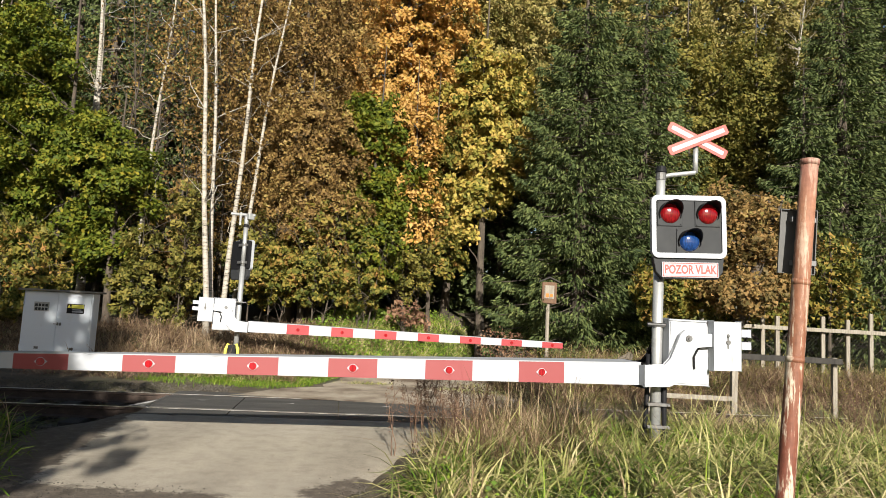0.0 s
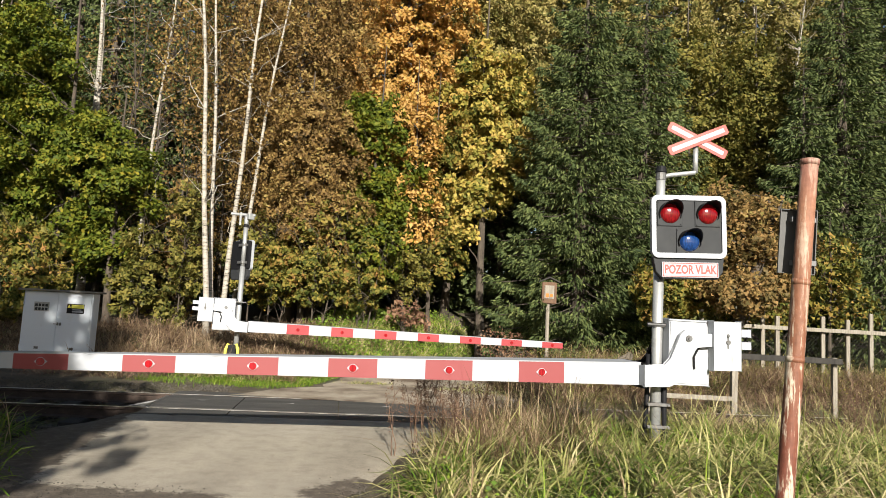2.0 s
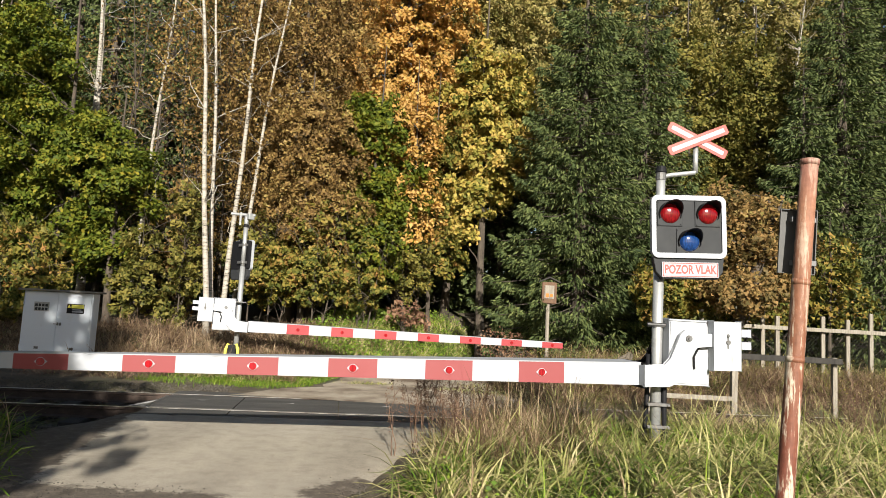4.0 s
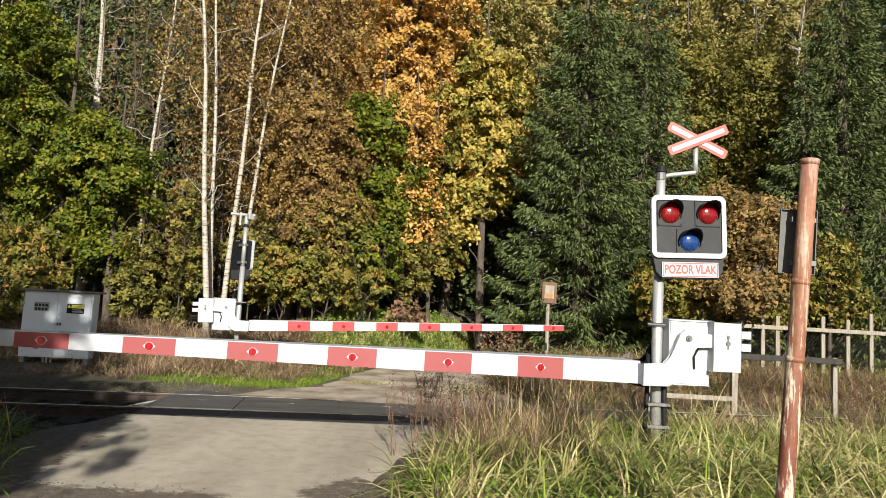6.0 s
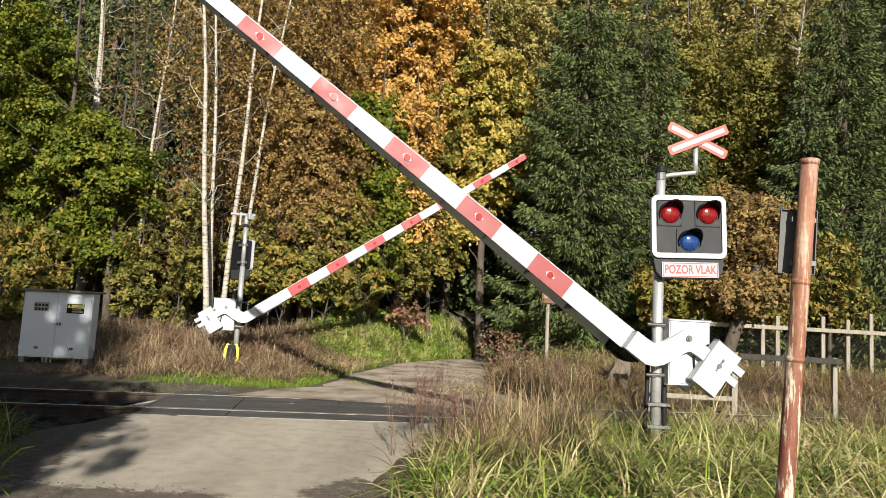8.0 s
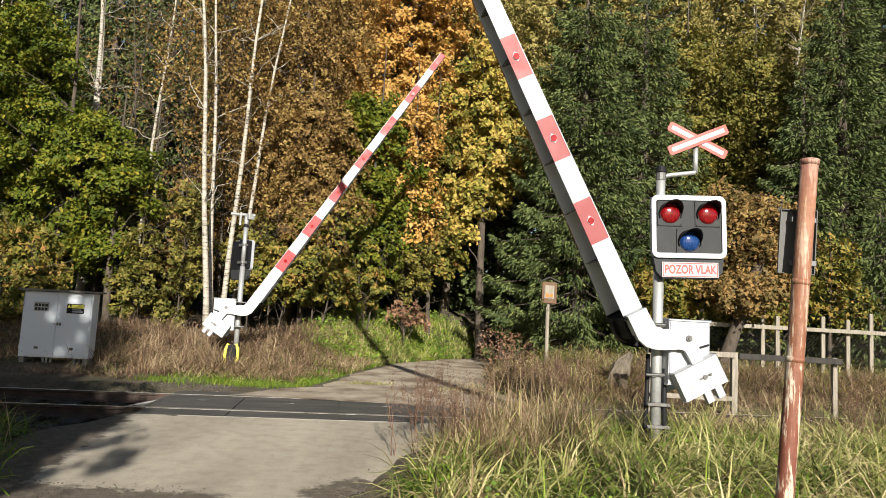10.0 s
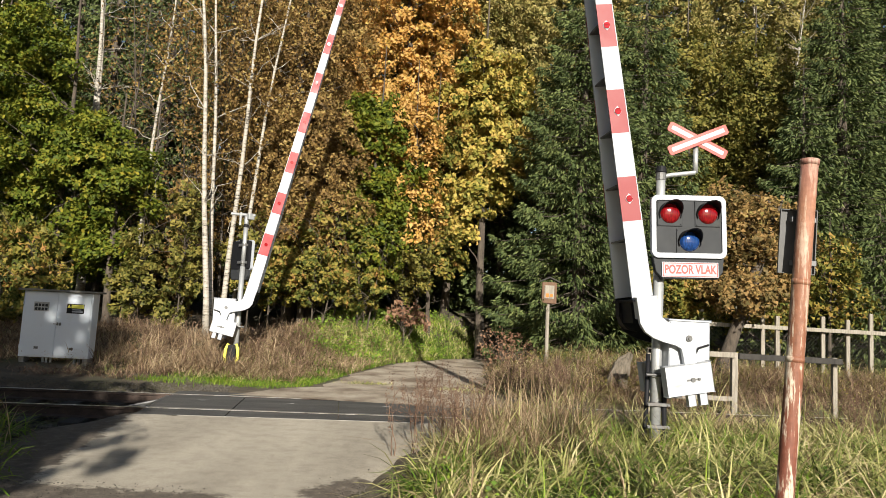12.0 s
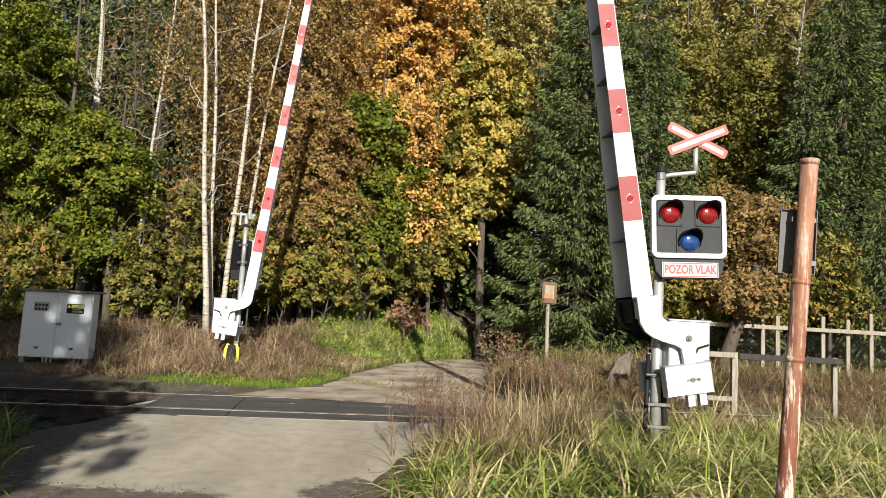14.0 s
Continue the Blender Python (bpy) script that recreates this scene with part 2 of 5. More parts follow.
def prism(bm, outline, y0, y1, bevel=0.0):
    """An outline in x and z, drawn out along y."""
    front = [bm.verts.new((x, y0, z)) for x, z in outline]
    back = [bm.verts.new((x, y1, z)) for x, z in outline]
    n = len(outline)
    faces = [bm.faces.new(front), bm.faces.new(back[::-1])]
    for k in range(n):
        bm.faces.new((front[k], back[k], back[(k + 1) % n], front[(k + 1) % n]))
    if bevel:
        edges = [e for f in faces for e in f.edges]
        bmesh.ops.bevel(bm, geom=edges, offset=bevel, segments=2, affect="EDGES", profile=0.5, clamp_overlap=True)
    return bm


def rounded(w, h, r, n=6):
    """The outline of a rounded rectangle about the origin."""
    out = []
    for cx, cz, a0 in ((w / 2 - r, h / 2 - r, 0), (-w / 2 + r, h / 2 - r, 90), (-w / 2 + r, -h / 2 + r, 180), (w / 2 - r, -h / 2 + r, 270)):
        for k in range(n + 1):
            a = radians(a0 + 90 * k / n)
            out.append((cx + r * math.cos(a), cz + r * math.sin(a)))
    return out


def smooth01(a, b, v):
    t = np.clip((v - a) / (b - a), 0, 1)
    return t * t * (3 - 2 * t)


def sheet_mesh(name, verts, faces, material):
    """A mesh from arrays of vertices and equal-sized faces."""
    me = bpy.data.meshes.new(name)
    verts, faces = np.asarray(verts, np.float32), np.asarray(faces, np.int32)
    k = faces.shape[1]
    me.vertices.add(len(verts))
    me.vertices.foreach_set("co", verts.ravel())
    me.loops.add(faces.size)
    me.loops.foreach_set("vertex_index", faces.ravel())
    me.polygons.add(len(faces))
    me.polygons.foreach_set("loop_start", np.arange(0, faces.size, k, dtype=np.int32))
    me.update(calc_edges=True)
    me.validate()
    me.materials.append(M[material] if isinstance(material, str) else material)
    return me


# ---- the lie of the land ----
TRACK = 0.1425  # the railway's turn, in radians
LEFT_EDGE = ([11.0, 13.2, 16.0, 19.0, 21.5, 24.0, 30.0], [-3.9, -2.35, -1.85, -1.2, 0.1, 2.2, 8.0])
RIGHT_EDGE = ([11.0, 14.0, 19.0, 22.0, 25.5, 30.0], [2.3, 1.2, 1.3, 2.4, 5.2, 10.5])


def across(x, y):
    """Distance beyond the middle of the track."""
    return (y - 10.79) * math.cos(TRACK) - x * math.sin(TRACK)


def land(x, y):
    x, y = np.asarray(x, float), np.asarray(y, float)
    lo, hi = np.interp(y, *LEFT_EDGE), np.interp(y, *RIGHT_EDGE)
    out = np.maximum(np.maximum(lo - x, x - hi), 0)
    rise = 0.62 * smooth01(13.0, 18.5, y) + 1.2 * smooth01(18.5, 40, y) + 2.5 * smooth01(40, 120, y)
    z = rise * (0.12 + 0.88 * smooth01(0.1, 2.6, out))
    z = z + 0.55 * smooth01(0.1, 1.6, lo - x) * smooth01(17.0, 20.5, y) * smooth01(-6.0, -2.5, x)
    off = np.abs(across(x, y))
    bed = np.maximum(smooth01(-4.0, -4.6, x), smooth01(1.7, 2.4, x))
    z = z - 0.20 * (1 - smooth01(1.5, 2.4, off)) * bed
    z = z + 0.10 * smooth01(0.3, 1.6, x) * smooth01(9.0, 7.6, y)
    wob = 0.03 * np.sin(1.3 * x + 0.7 * y) * np.cos(0.9 * y - 0.4 * x)
    return z + wob * smooth01(0.2, 1.5, out) * smooth01(12, 14, y) - 0.03


def ground_shader():
    m, nt, b = shader("earth", 0.95)
    v = coords(nt)
    big, mid, fine = noise_out(nt, v, 0.35, 4), noise_out(nt, v, 2.5, 5), noise_out(nt, v, 40, 4)
    col = ramp(nt, mid, [(0.3, (0.055, 0.042, 0.028)), (0.5, (0.10, 0.078, 0.050)), (0.7, (0.15, 0.12, 0.08))])
    col = mix(nt, col, (0.055, 0.065, 0.022), ramp(nt, big, [(0.45, (0, 0, 0)), (0.6, (0.8, 0.8, 0.8))]))
    col = mix(nt, col, ramp(nt, fine, [(0.3, (0.5, 0.5, 0.5)), (0.7, (1.3, 1.3, 1.3))]), 0.6, "MULTIPLY")
    nt.links.new(col, b.inputs["Base Color"])
    bumped(nt, b, fine, 0.6, 0.03)
    return m


def road_shader():
    m, nt, b = shader("worn_asphalt", 0.9)
    v = coords(nt)
    grit, fine = noise_out(nt, v, 110, 2), noise_out(nt, v, 38, 4, 0.7)
    mid = noise_out(nt, v, 5.5, 6, 0.65)
    big = noise_out(nt, coords(nt, 1.0, (1.5, 0.22, 1)), 0.9, 5)
    col = ramp(nt, big, [(0.32, (0.30, 0.265, 0.215)), (0.5, (0.37, 0.330, 0.268)), (0.68, (0.43, 0.385, 0.315))])
    col = mix(nt, col, ramp(nt, mid, [(0.30, (0.74, 0.72, 0.69)), (0.52, (1.02, 1.02, 1.0)), (0.7, (1.12, 1.11, 1.08))]), 0.75, "MULTIPLY")
    col = mix(nt, col, ramp(nt, fine, [(0.30, (0.50, 0.48, 0.46)), (0.5, (1, 1, 1)), (0.72, (1.30, 1.29, 1.26))]), 0.35, "MULTIPLY")
    col = mix(nt, col, ramp(nt, grit, [(0.30, (0.50, 0.49, 0.47)), (0.5, (1, 1, 1)), (0.70, (1.4, 1.38, 1.34))]), 0.6, "MULTIPLY")
    # damp earth that has spread over the road's edges
    def calc(how, a, b_):
        n = nt.nodes.new("ShaderNodeMath")
        n.operation = how
        for sock, val in zip(n.inputs, (a, b_)):
            if isinstance(val, (int, float)):
                sock.default_value = val
            else:
                nt.links.new(val, sock)
        return n.outputs[0]
    at = nt.nodes.new("ShaderNodeSeparateXYZ")
    nt.links.new(v, at.inputs[0])
    X, Y = at.outputs[0], at.outputs[1]
    near = calc("MINIMUM", calc("SUBTRACT", 5.50, Y), calc("SUBTRACT", -1.55, X))
    dx, dy = calc("ADD", X, 0.60), calc("MULTIPLY", calc("SUBTRACT", Y, 5.62), 0.75)
    corner = calc("SUBTRACT", 0.45, calc("SQRT", calc("ADD", calc("MULTIPLY", dx, dx), calc("MULTIPLY", dy, dy)), 0))
    shoulder = calc("SUBTRACT", calc("MULTIPLY", calc("SUBTRACT", 5.4, Y), 0.2), calc("ADD", X, 3.15))
    spread = calc("ADD", calc("MULTIPLY", calc("MAXIMUM", calc("MAXIMUM", near, corner), shoulder), 2.6), calc("MULTIPLY", calc("SUBTRACT", noise_out(nt, v, 4.0, 7, 0.7), 0.5), 1.9))
    soil = ramp(nt, noise_out(nt, v, 9, 5), [(0.3, (0.055, 0.042, 0.031)), (0.55, (0.10, 0.078, 0.058)), (0.75, (0.19, 0.16, 0.125))])
    soil = mix(nt, soil, ramp(nt, fine, [(0.30, (0.45, 0.45, 0.45)), (0.72, (1.4, 1.4, 1.4))]), 0.7, "MULTIPLY")
    col = mix(nt, col, soil, ramp(nt, spread, [(0.0, (0, 0, 0)), (0.22, (0.92, 0.92, 0.92))]))
    nt.links.new(col, b.inputs["Base Color"])
    bumped(nt, b, fine, 0.6, 0.01)
    return m


def dirt_shader():
    m, nt, b = shader("gravel_dirt", 0.95)
    v = coords(nt)
    fine, mid = noise_out(nt, v, 60, 4), noise_out(nt, v, 1.3, 5, 0.6)
    col = ramp(nt, mid, [(0.35, (0.16, 0.115, 0.078)), (0.5, (0.32, 0.265, 0.20)), (0.65, (0.43, 0.375, 0.29))])
    col = mix(nt, col, ramp(nt, fine, [(0.3, (0.55, 0.55, 0.55)), (0.7, (1.3, 1.3, 1.3))]), 0.6, "MULTIPLY")
    nt.links.new(col, b.inputs["Base Color"])
    bumped(nt, b, fine, 0.6, 0.015)
    return m


M["earth"], M["road"], M["dirt"] = ground_shader(), road_shader(), dirt_shader()


def ground():
    xs = np.concatenate([[-900, -400, -180, -90, -50], np.arange(-32, -14, 1.0), np.arange(-14, 14.01, 0.25), np.arange(15, 33, 1.0), [50, 90, 180, 400, 900]])
    ys = np.concatenate([[-900, -400, -150, -60, -30, -15, -6], np.arange(0, 26.01, 0.25), np.arange(27, 60, 1.5), [75, 100, 150, 300, 900]])
    X, Y = np.meshgrid(xs, ys)
    V = np.stack([X, Y, land(X, Y)], -1).reshape(-1, 3)
    n = len(xs)
    i = (np.arange(len(ys) - 1)[:, None] * n + np.arange(n - 1)[None]).ravel()
    ob = new("ground", sheet_mesh("ground", V, np.stack([i, i + 1, i + n + 1, i + n], 1), "earth"))
    ob.data.polygons.foreach_set("use_smooth", [True] * len(ob.data.polygons))
    tagged(ob, "brown earth with moss and short grass", "ground", kind="structure")


def strip(name, ys, lo, hi, material, lift, label, n=24, ragged=0.12, seed=1):
    """A sheet between two edges that wander a little, laid on the ground."""
    rows = []
    for k, y in enumerate(ys):
        a = lo(y) + ragged * noise.noise((seed, y * 1.7, 0.3))
        b = hi(y) + ragged * noise.noise((seed + 5, y * 1.7, 0.7))
        rows.append([(a + (b - a) * j / n, y) for j in range(n + 1)])
    P = np.array(rows)
    Z = land(P[..., 0], P[..., 1]) + 0.03 + lift
    Z[:, 0] -= lift + 0.03
    Z[:, -1] -= lift + 0.03
    V = np.concatenate([P, Z[..., None]], -1).reshape(-1, 3)
    w = n + 1
    i = (np.arange(len(ys) - 1)[:, None] * w + np.arange(n)[None]).ravel()
    ob = new(name, sheet_mesh(name, V, np.stack([i, i + 1, i + w + 1, i + w], 1), material))
    ob.data.polygons.foreach_set("use_smooth", [True] * len(ob.data.polygons))
    return tagged(ob, label, name, kind="structure")


def along(u, off, z):
    """A place by its distance along the track, beyond its middle, and height."""
    c, s = math.cos(TRACK), math.sin(TRACK)
    return Vector((u * c - off * s, 10.79 + u * s + off * c, z))


def roads():
    near_lo = lambda y: np.interp(y, [-6, 5.0, 5.5, 6.7, 8.6, 9.5], [-3.9, -3.7, -4.0, -4.3, -4.5, -4.7])
    near_hi = lambda y: np.interp(y, [-6, 5.5, 5.94, 7.4, 8.9, 10.0], [-0.3, -0.75, -0.55, -0.25, 0.2, 1.3])
    ys = np.arange(-6, 9.9, 0.15)
    P = strip("road", ys, near_lo, near_hi, "road", 0.0, "pale worn asphalt road with dusty edges")
    # its far end follows the crossing's edge
    me = P.data
    for v in me.vertices:
        lim = 10.79 - 1.335 + math.tan(TRACK) * v.co.x
        if v.co.y > lim:
            v.co.y = lim
    strip("forest_road", np.arange(11.2, 26, 0.25), lambda y: np.interp(y, *LEFT_EDGE), lambda y: np.interp(y, *RIGHT_EDGE), "dirt", 0.004,
          "dusty gravel track with brown earth patches", 20, 0.3, 3)


def rail_profile():
    return [(-0.07, -0.16), (0.07, -0.16), (0.07, -0.148), (0.012, -0.13), (0.012, -0.045), (0.036, -0.032), (0.036, -0.004), (0.03, 0.0), (-0.03, 0.0), (-0.036, -0.004), (-0.036, -0.032), (-0.012, -0.045), (-0.012, -0.13), (-0.07, -0.148)]


def railway():
    line = thing("railway_track", along(0, 0, 0) and Matrix.Translation(along(0, 0, 0)) @ Matrix.Rotation(TRACK, 4, "Z"), "single railway track with rusty rails on dark sleepers", "railway track")
    for off in (-0.7525, 0.7525):
        bm = bmesh.new()
        ends = [[bm.verts.new((u, off + a, b)) for a, b in rail_profile()] for u in (-60, -30, -12, -6, 0, 6, 12, 30, 60)]
        n = len(rail_profile())
        for r0, r1 in zip(ends, ends[1:]):
            for k in range(n):
                bm.faces.new((r0[k], r1[k], r1[(k + 1) % n], r0[(k + 1) % n]))
        rail = part("rail", bm, "rail_side", line, "rusty steel rail")
        bm = bmesh.new()
        box(bm, -60, 60, off - 0.028, off + 0.028, -0.002, 0.003)
        part("rail_head", bm, "rail_top", rail, "bright worn running surface")
    bm = bmesh.new()
    box(bm, -0.12, 0.12, -1.25, 1.25, -0.27, -0.155, 0.012)
    me = make("sleeper", bm, "dark_wood")
    for k in range(-24, 22):
        u = 0.62 * k
        if -4.4 < u < 1.7:
            continue
        s = new("sleeper", me)
        s.parent = line
        s.matrix_basis = pose(u, 0.02 * math.sin(k * 2.1), 0, 0, 0, 0.6 * math.sin(k))
    # crossing panels
    def panels(name, v0, v1, us, thick):
        for a, b in zip(us, us[1:]):
            bm = bmesh.new()
            box(bm, a + 0.006, b - 0.006, v0, v1, -thick, 0.0, 0.004)
            p = part(name, bm, "panel", line)
            p.matrix_basis = pose(0, 0, 0.002 * math.sin(a * 7))
            if name == "inner_panel":
                bm = bmesh.new()
                q = 0.5
                box(bm, a + (b - a) * q - 0.06, a + (b - a) * q + 0.06, 0.14, 0.17, -0.01, 0.004, 0.003)
                part("lifting_lug", bm, "steel", p)
    us = [-4.15, -3.0, -1.5, 0.0, 1.2, 2.15]
    panels("inner_panel", -0.66, 0.66, us, 0.14)
    panels("outer_panel", -1.31, -0.80, us, 0.14)
    panels("outer_panel", 0.80, 1.16, us, 0.14)
    bm = bmesh.new()
    box(bm, -3.6, 2.1, -1.335, -1.314, -0.12, 0.004, 0.003)
    part("edge_strip", bm, "concrete", line, "pale concrete edge strip")
    bm = bmesh.new()
    for off in (-0.3, 0.3):
        tube(bm, [(-4.16, off, -0.03), (-4.5, off * 0.6, -0.10), (-4.75, off * 0.4, -0.16)], 0.022, 8)
    box(bm, -4.22, -4.16, -0.6, 0.6, -0.1, -0.005, 0.01)
    part("end_deflector", bm, "steel", line, "bent steel deflector at the panel end")


def stones(name, count, where, size, material, label, seed=4):
    """Broken stones, scattered as one heap."""
    rng = np.random.default_rng(seed)
    base = np.array([(1, 0, -.3), (-.3, .9, -.2), (-.4, -.8, -.3), (.2, .1, .7), (-.8, .1, .3), (.3, -.7, .4)])
    tri = np.array([(0, 1, 3), (1, 4, 3), (4, 2, 5), (4, 5, 3), (5, 0, 3), (0, 5, 2), (0, 2, 1), (1, 2, 4)])
    P = where(rng, count)
    V = base[None] * (size * rng.uniform(0.5, 1.3, (count, 1, 1))) * rng.uniform(0.7, 1.3, (count, 6, 3))
    a = rng.uniform(0, 6.283, count)
    R = np.stack([np.stack([np.cos(a), -np.sin(a), 0 * a], -1), np.stack([np.sin(a), np.cos(a), 0 * a], -1), np.stack([0 * a, 0 * a, 1 + 0 * a], -1)], 1)
    V = np.einsum("nij,nkj->nki", R, V) + P[:, None]
    F = (tri[None] + 6 * np.arange(count)[:, None, None]).reshape(-1, 3)
    return tagged(new(name, sheet_mesh(name, V.reshape(-1, 3), F, material)), label, "gravel", kind="stuff")


ground()
roads()
railway()


# ---- boom barriers ----
def boom_barrier(m, side, label, group, red_mat="red"):
    """side: +1 where the arm's plain face looks along +y, -1 where it looks along -y. The pivot is at the origin's height 1.4."""
    H = 1.40
    b = thing("boom_barrier", m, label, "boom barrier", group)
    f = -side  # depth runs away from the plain face
    bm = bmesh.new()
    box(bm, -0.29, 0.185, f * -0.045, f * 0.20, H - 0.51, H + 0.19, 0.012)
    drive = part("drive_box", bm, "worn_white", b, "white steel drive housing")
    bm = bmesh.new()
    box(bm, -0.305, 0.195, f * -0.055, f * 0.215, H + 0.185, H + 0.205, 0.006)
    part("lid", bm, "white", drive)
    bm = bmesh.new()
    box(bm, -0.275, 0.17, f * -0.054, f * -0.045, H - 0.49, H + 0.17, 0.003)
    part("front_cover", bm, "worn_white", drive)
    for z in (H + 0.13, H - 0.42):
        bm = bmesh.new()
        box(bm, 0.17, 0.33, f * 0.03, f * 0.17, z - 0.02, z + 0.02, 0.006)
        tube(bm, [(0.19, f * 0.025, z), (0.40, f * 0.025, z)], 0.014, 8)
        part("clamp", bm, "steel", b, "steel clamp round the mast")

    # the moving arm, about the pivot
    arm_at = Matrix.Translation((0, 0, H))
    outline = [(0.50, -0.296), (0.27, -0.293), (0.20, -0.22), (0.135, -0.06), (0.09, 0.045), (0.035, 0.092), (-0.035, 0.094), (-0.126, 0.058), (-0.30, 0.055),
               (-0.30, -0.085), (-0.094, -0.09), (-0.06, -0.15), (0.0, -0.30), (0.05, -0.40), (0.12, -0.48), (0.22, -0.526), (0.50, -0.53)]
    bm = bmesh.new()
    prism(bm, outline, f * -0.14, f * -0.085, 0.008)
    box(bm, 0.27, 0.50, f * -0.086, f * -0.002, -0.515, -0.305, 0.004)
    arm = part("boom_arm", bm, "worn_white", b, "white cranked arm that carries the striped boom", at=arm_at)
    # rear crank in plain black, unlike the white front one
    bm = bmesh.new()
    prism(bm, outline, f * 0.44, f * 0.49, 0.008)
    part("rear_crank", bm, "black", arm, "black rear crank")
    bm = bmesh.new()
    box(bm, 0.455, 0.475, f * -0.08, f * 0.49, -0.55, -0.28, 0.004)
    prism(bm, [(0.47, -0.30), (0.24, -0.30), (0.16, -0.22), (0.10, -0.36), (0.14, -0.48), (0.22, -0.535), (0.30, -0.56), (0.47, -0.545)], f * 0.33, f * 0.439, 0.004)
    prism(bm, [(0.47, -0.505), (0.22, -0.505), (0.22, -0.522), (0.47, -0.522)], f * 0.06, f * 0.33)
    part("root_housing", bm, "black", arm, "black housing between the cranks")
    bm = bmesh.new()
    tube(bm, [(0, -f * 0.16, 0), (0, -f * 0.05, 0)], 0.034, 16)
    tube(bm, [(0, -f * 0.175, 0), (0, -f * 0.14, 0)], 0.018, 6)
    part("pivot_bolt", bm, "steel", arm, "rusty steel pivot bolt")
    # counterweights
    for y0, y1 in ((-0.17, -0.07), (0.42, 0.52)):
        bm = bmesh.new()
        box(bm, -0.59, -0.27, f * y0, f * y1, -0.335, 0.195, 0.01)
        w = part("counterweight", bm, "worn_white", arm, "white steel counterweight box")
        bm = bmesh.new()
        for z in (-0.06, 0.075):
            box(bm, -0.72, -0.59, f * (y0 + 0.02), f * (y0 + 0.07), z - 0.045, z + 0.04, 0.006)
        part("weight_stub", bm, "white", arm)
    bm = bmesh.new()
    box(bm, -0.45, -0.43, f * -0.172, f * -0.17, -0.10, 0.06, 0)
    tube(bm, [(-0.44, f * -0.185, -0.03), (-0.44, f * -0.17, -0.03)], 0.026, 8)
    tube(bm, [(-0.44, f * -0.185, 0.04), (-0.44, f * -0.17, 0.04)], 0.016, 8)
    part("adjusting_slot", bm, "steel", arm)
    bm = bmesh.new()
    tube(bm, [(-0.27, f * -0.075, -0.06), (-0.15, f * -0.072, -0.10), (-0.10, f * -0.07, -0.2), (-0.11, f * -0.066, -0.33)], 0.012, 8)
    part("cable", bm, "black", b, at=arm_at)

    # the boom: a tapered channel, open below
    x0, x1, zc = 0.48, 7.85, -0.405
    def half(x):
        return 0.117 - 0.052 * (x - x0) / (x1 - x0)
    def depth(x):
        return 0.49 - 0.33 * (x - x0) / (x1 - x0)
    def plate(bm, a, b_, y, thick, inset=0.0):
        vs = []
        for x in (a, b_):
            yy = y(x)
            vs.append([bm.verts.new((x, f * q, zc + s * (half(x) - inset))) for q, s in ((yy, -1), (yy + thick, -1), (yy + thick, 1), (yy, 1))])
        for k in range(4):
            bm.faces.new((vs[0][k], vs[0][(k + 1) % 4], vs[1][(k + 1) % 4], vs[1][k]))
        bm.faces.new(vs[0][::-1])
        bm.faces.new(vs[1])
    edges = [x0]
    for k in range(7):
        c = 1.598 + k
        edges += [c - 0.25, min(c + 0.25, x1)]
    for k, (a, b_) in enumerate(zip(edges, edges[1:])):
        red = k % 2 == 1
        for nm, y in (("front", lambda x: 0.0), ("rear", lambda x: depth(x) - 0.012)):
            bm = bmesh.new()
            plate(bm, a, b_, y, 0.012)
            part("red_panel" if red else "white_panel", bm, red_mat if red else "white", arm, "red painted stripe" if red else "white painted stripe")
    bm = bmesh.new()
    vs = []
    for x in (x0, x1):
        z = zc + half(x)
        vs.append([bm.verts.new((x, f * q, zz)) for q, zz in ((0.0, z + 0.001), (depth(x), z + 0.001), (depth(x), z + 0.011), (0.0, z + 0.011))])
    for k in range(4):
        bm.faces.new((vs[0][k], vs[0][(k + 1) % 4], vs[1][(k + 1) % 4], vs[1][k]))
    bm.faces.new(vs[0][::-1])
    bm.faces.new(vs[1])
    part("top_plate", bm, "white", arm)
    bm = bmesh.new()
    vs = []
    for x in (x0 + 0.02, x1 - 0.02):
        h = half(x) - 0.004
        yy = depth(x) - 0.0135
        vs.append([bm.verts.new((x, f * q, zc + s * h)) for q, s in ((yy - 0.003, -1), (yy, -1), (yy, 1), (yy - 0.003, 1))])
    for k in range(4):
        bm.faces.new((vs[0][k], vs[0][(k + 1) % 4], vs[1][(k + 1) % 4], vs[1][k]))
    bm.faces.new(vs[0][::-1])
    bm.faces.new(vs[1])
    part("inner_lining", bm, "lining", arm, "grey inside of the open boom channel")
    for k in range(11):
        x = 1.15 + 0.62 * k
        bm = bmesh.new()
        h = half(x) - 0.006
        box(bm, x - 0.008, x + 0.008, f * 0.013, f * (depth(x) - 0.018), zc - h + 0.012, zc + h, 0)
        part("rib", bm, "steel", arm)
    bm = bmesh.new()
    h = half(x1)
    box(bm, x1, x1 + 0.015, 0, f * depth(x1), zc - h, zc + h, 0.003)
    part("end_cap", bm, red_mat, arm)
    for k in range(7):
        c = 1.598 + k
        bm = bmesh.new()
        tube(bm, [(c, 0.0, zc), (c, -f * 0.012, zc)], 0.038, 20)
        dot = part("reflector", bm, "reflector", arm, "round red reflector")
        bm = bmesh.new()
        for s in (-1, 1):
            prism(bm, [(c + s * 0.060, zc), (c + s * 0.034, zc + 0.024), (c + s * 0.034, zc - 0.024)], 0.0, -f * 0.004)
        tube(bm, [(c, 0.0, zc), (c, -f * 0.005, zc)], 0.042, 20)
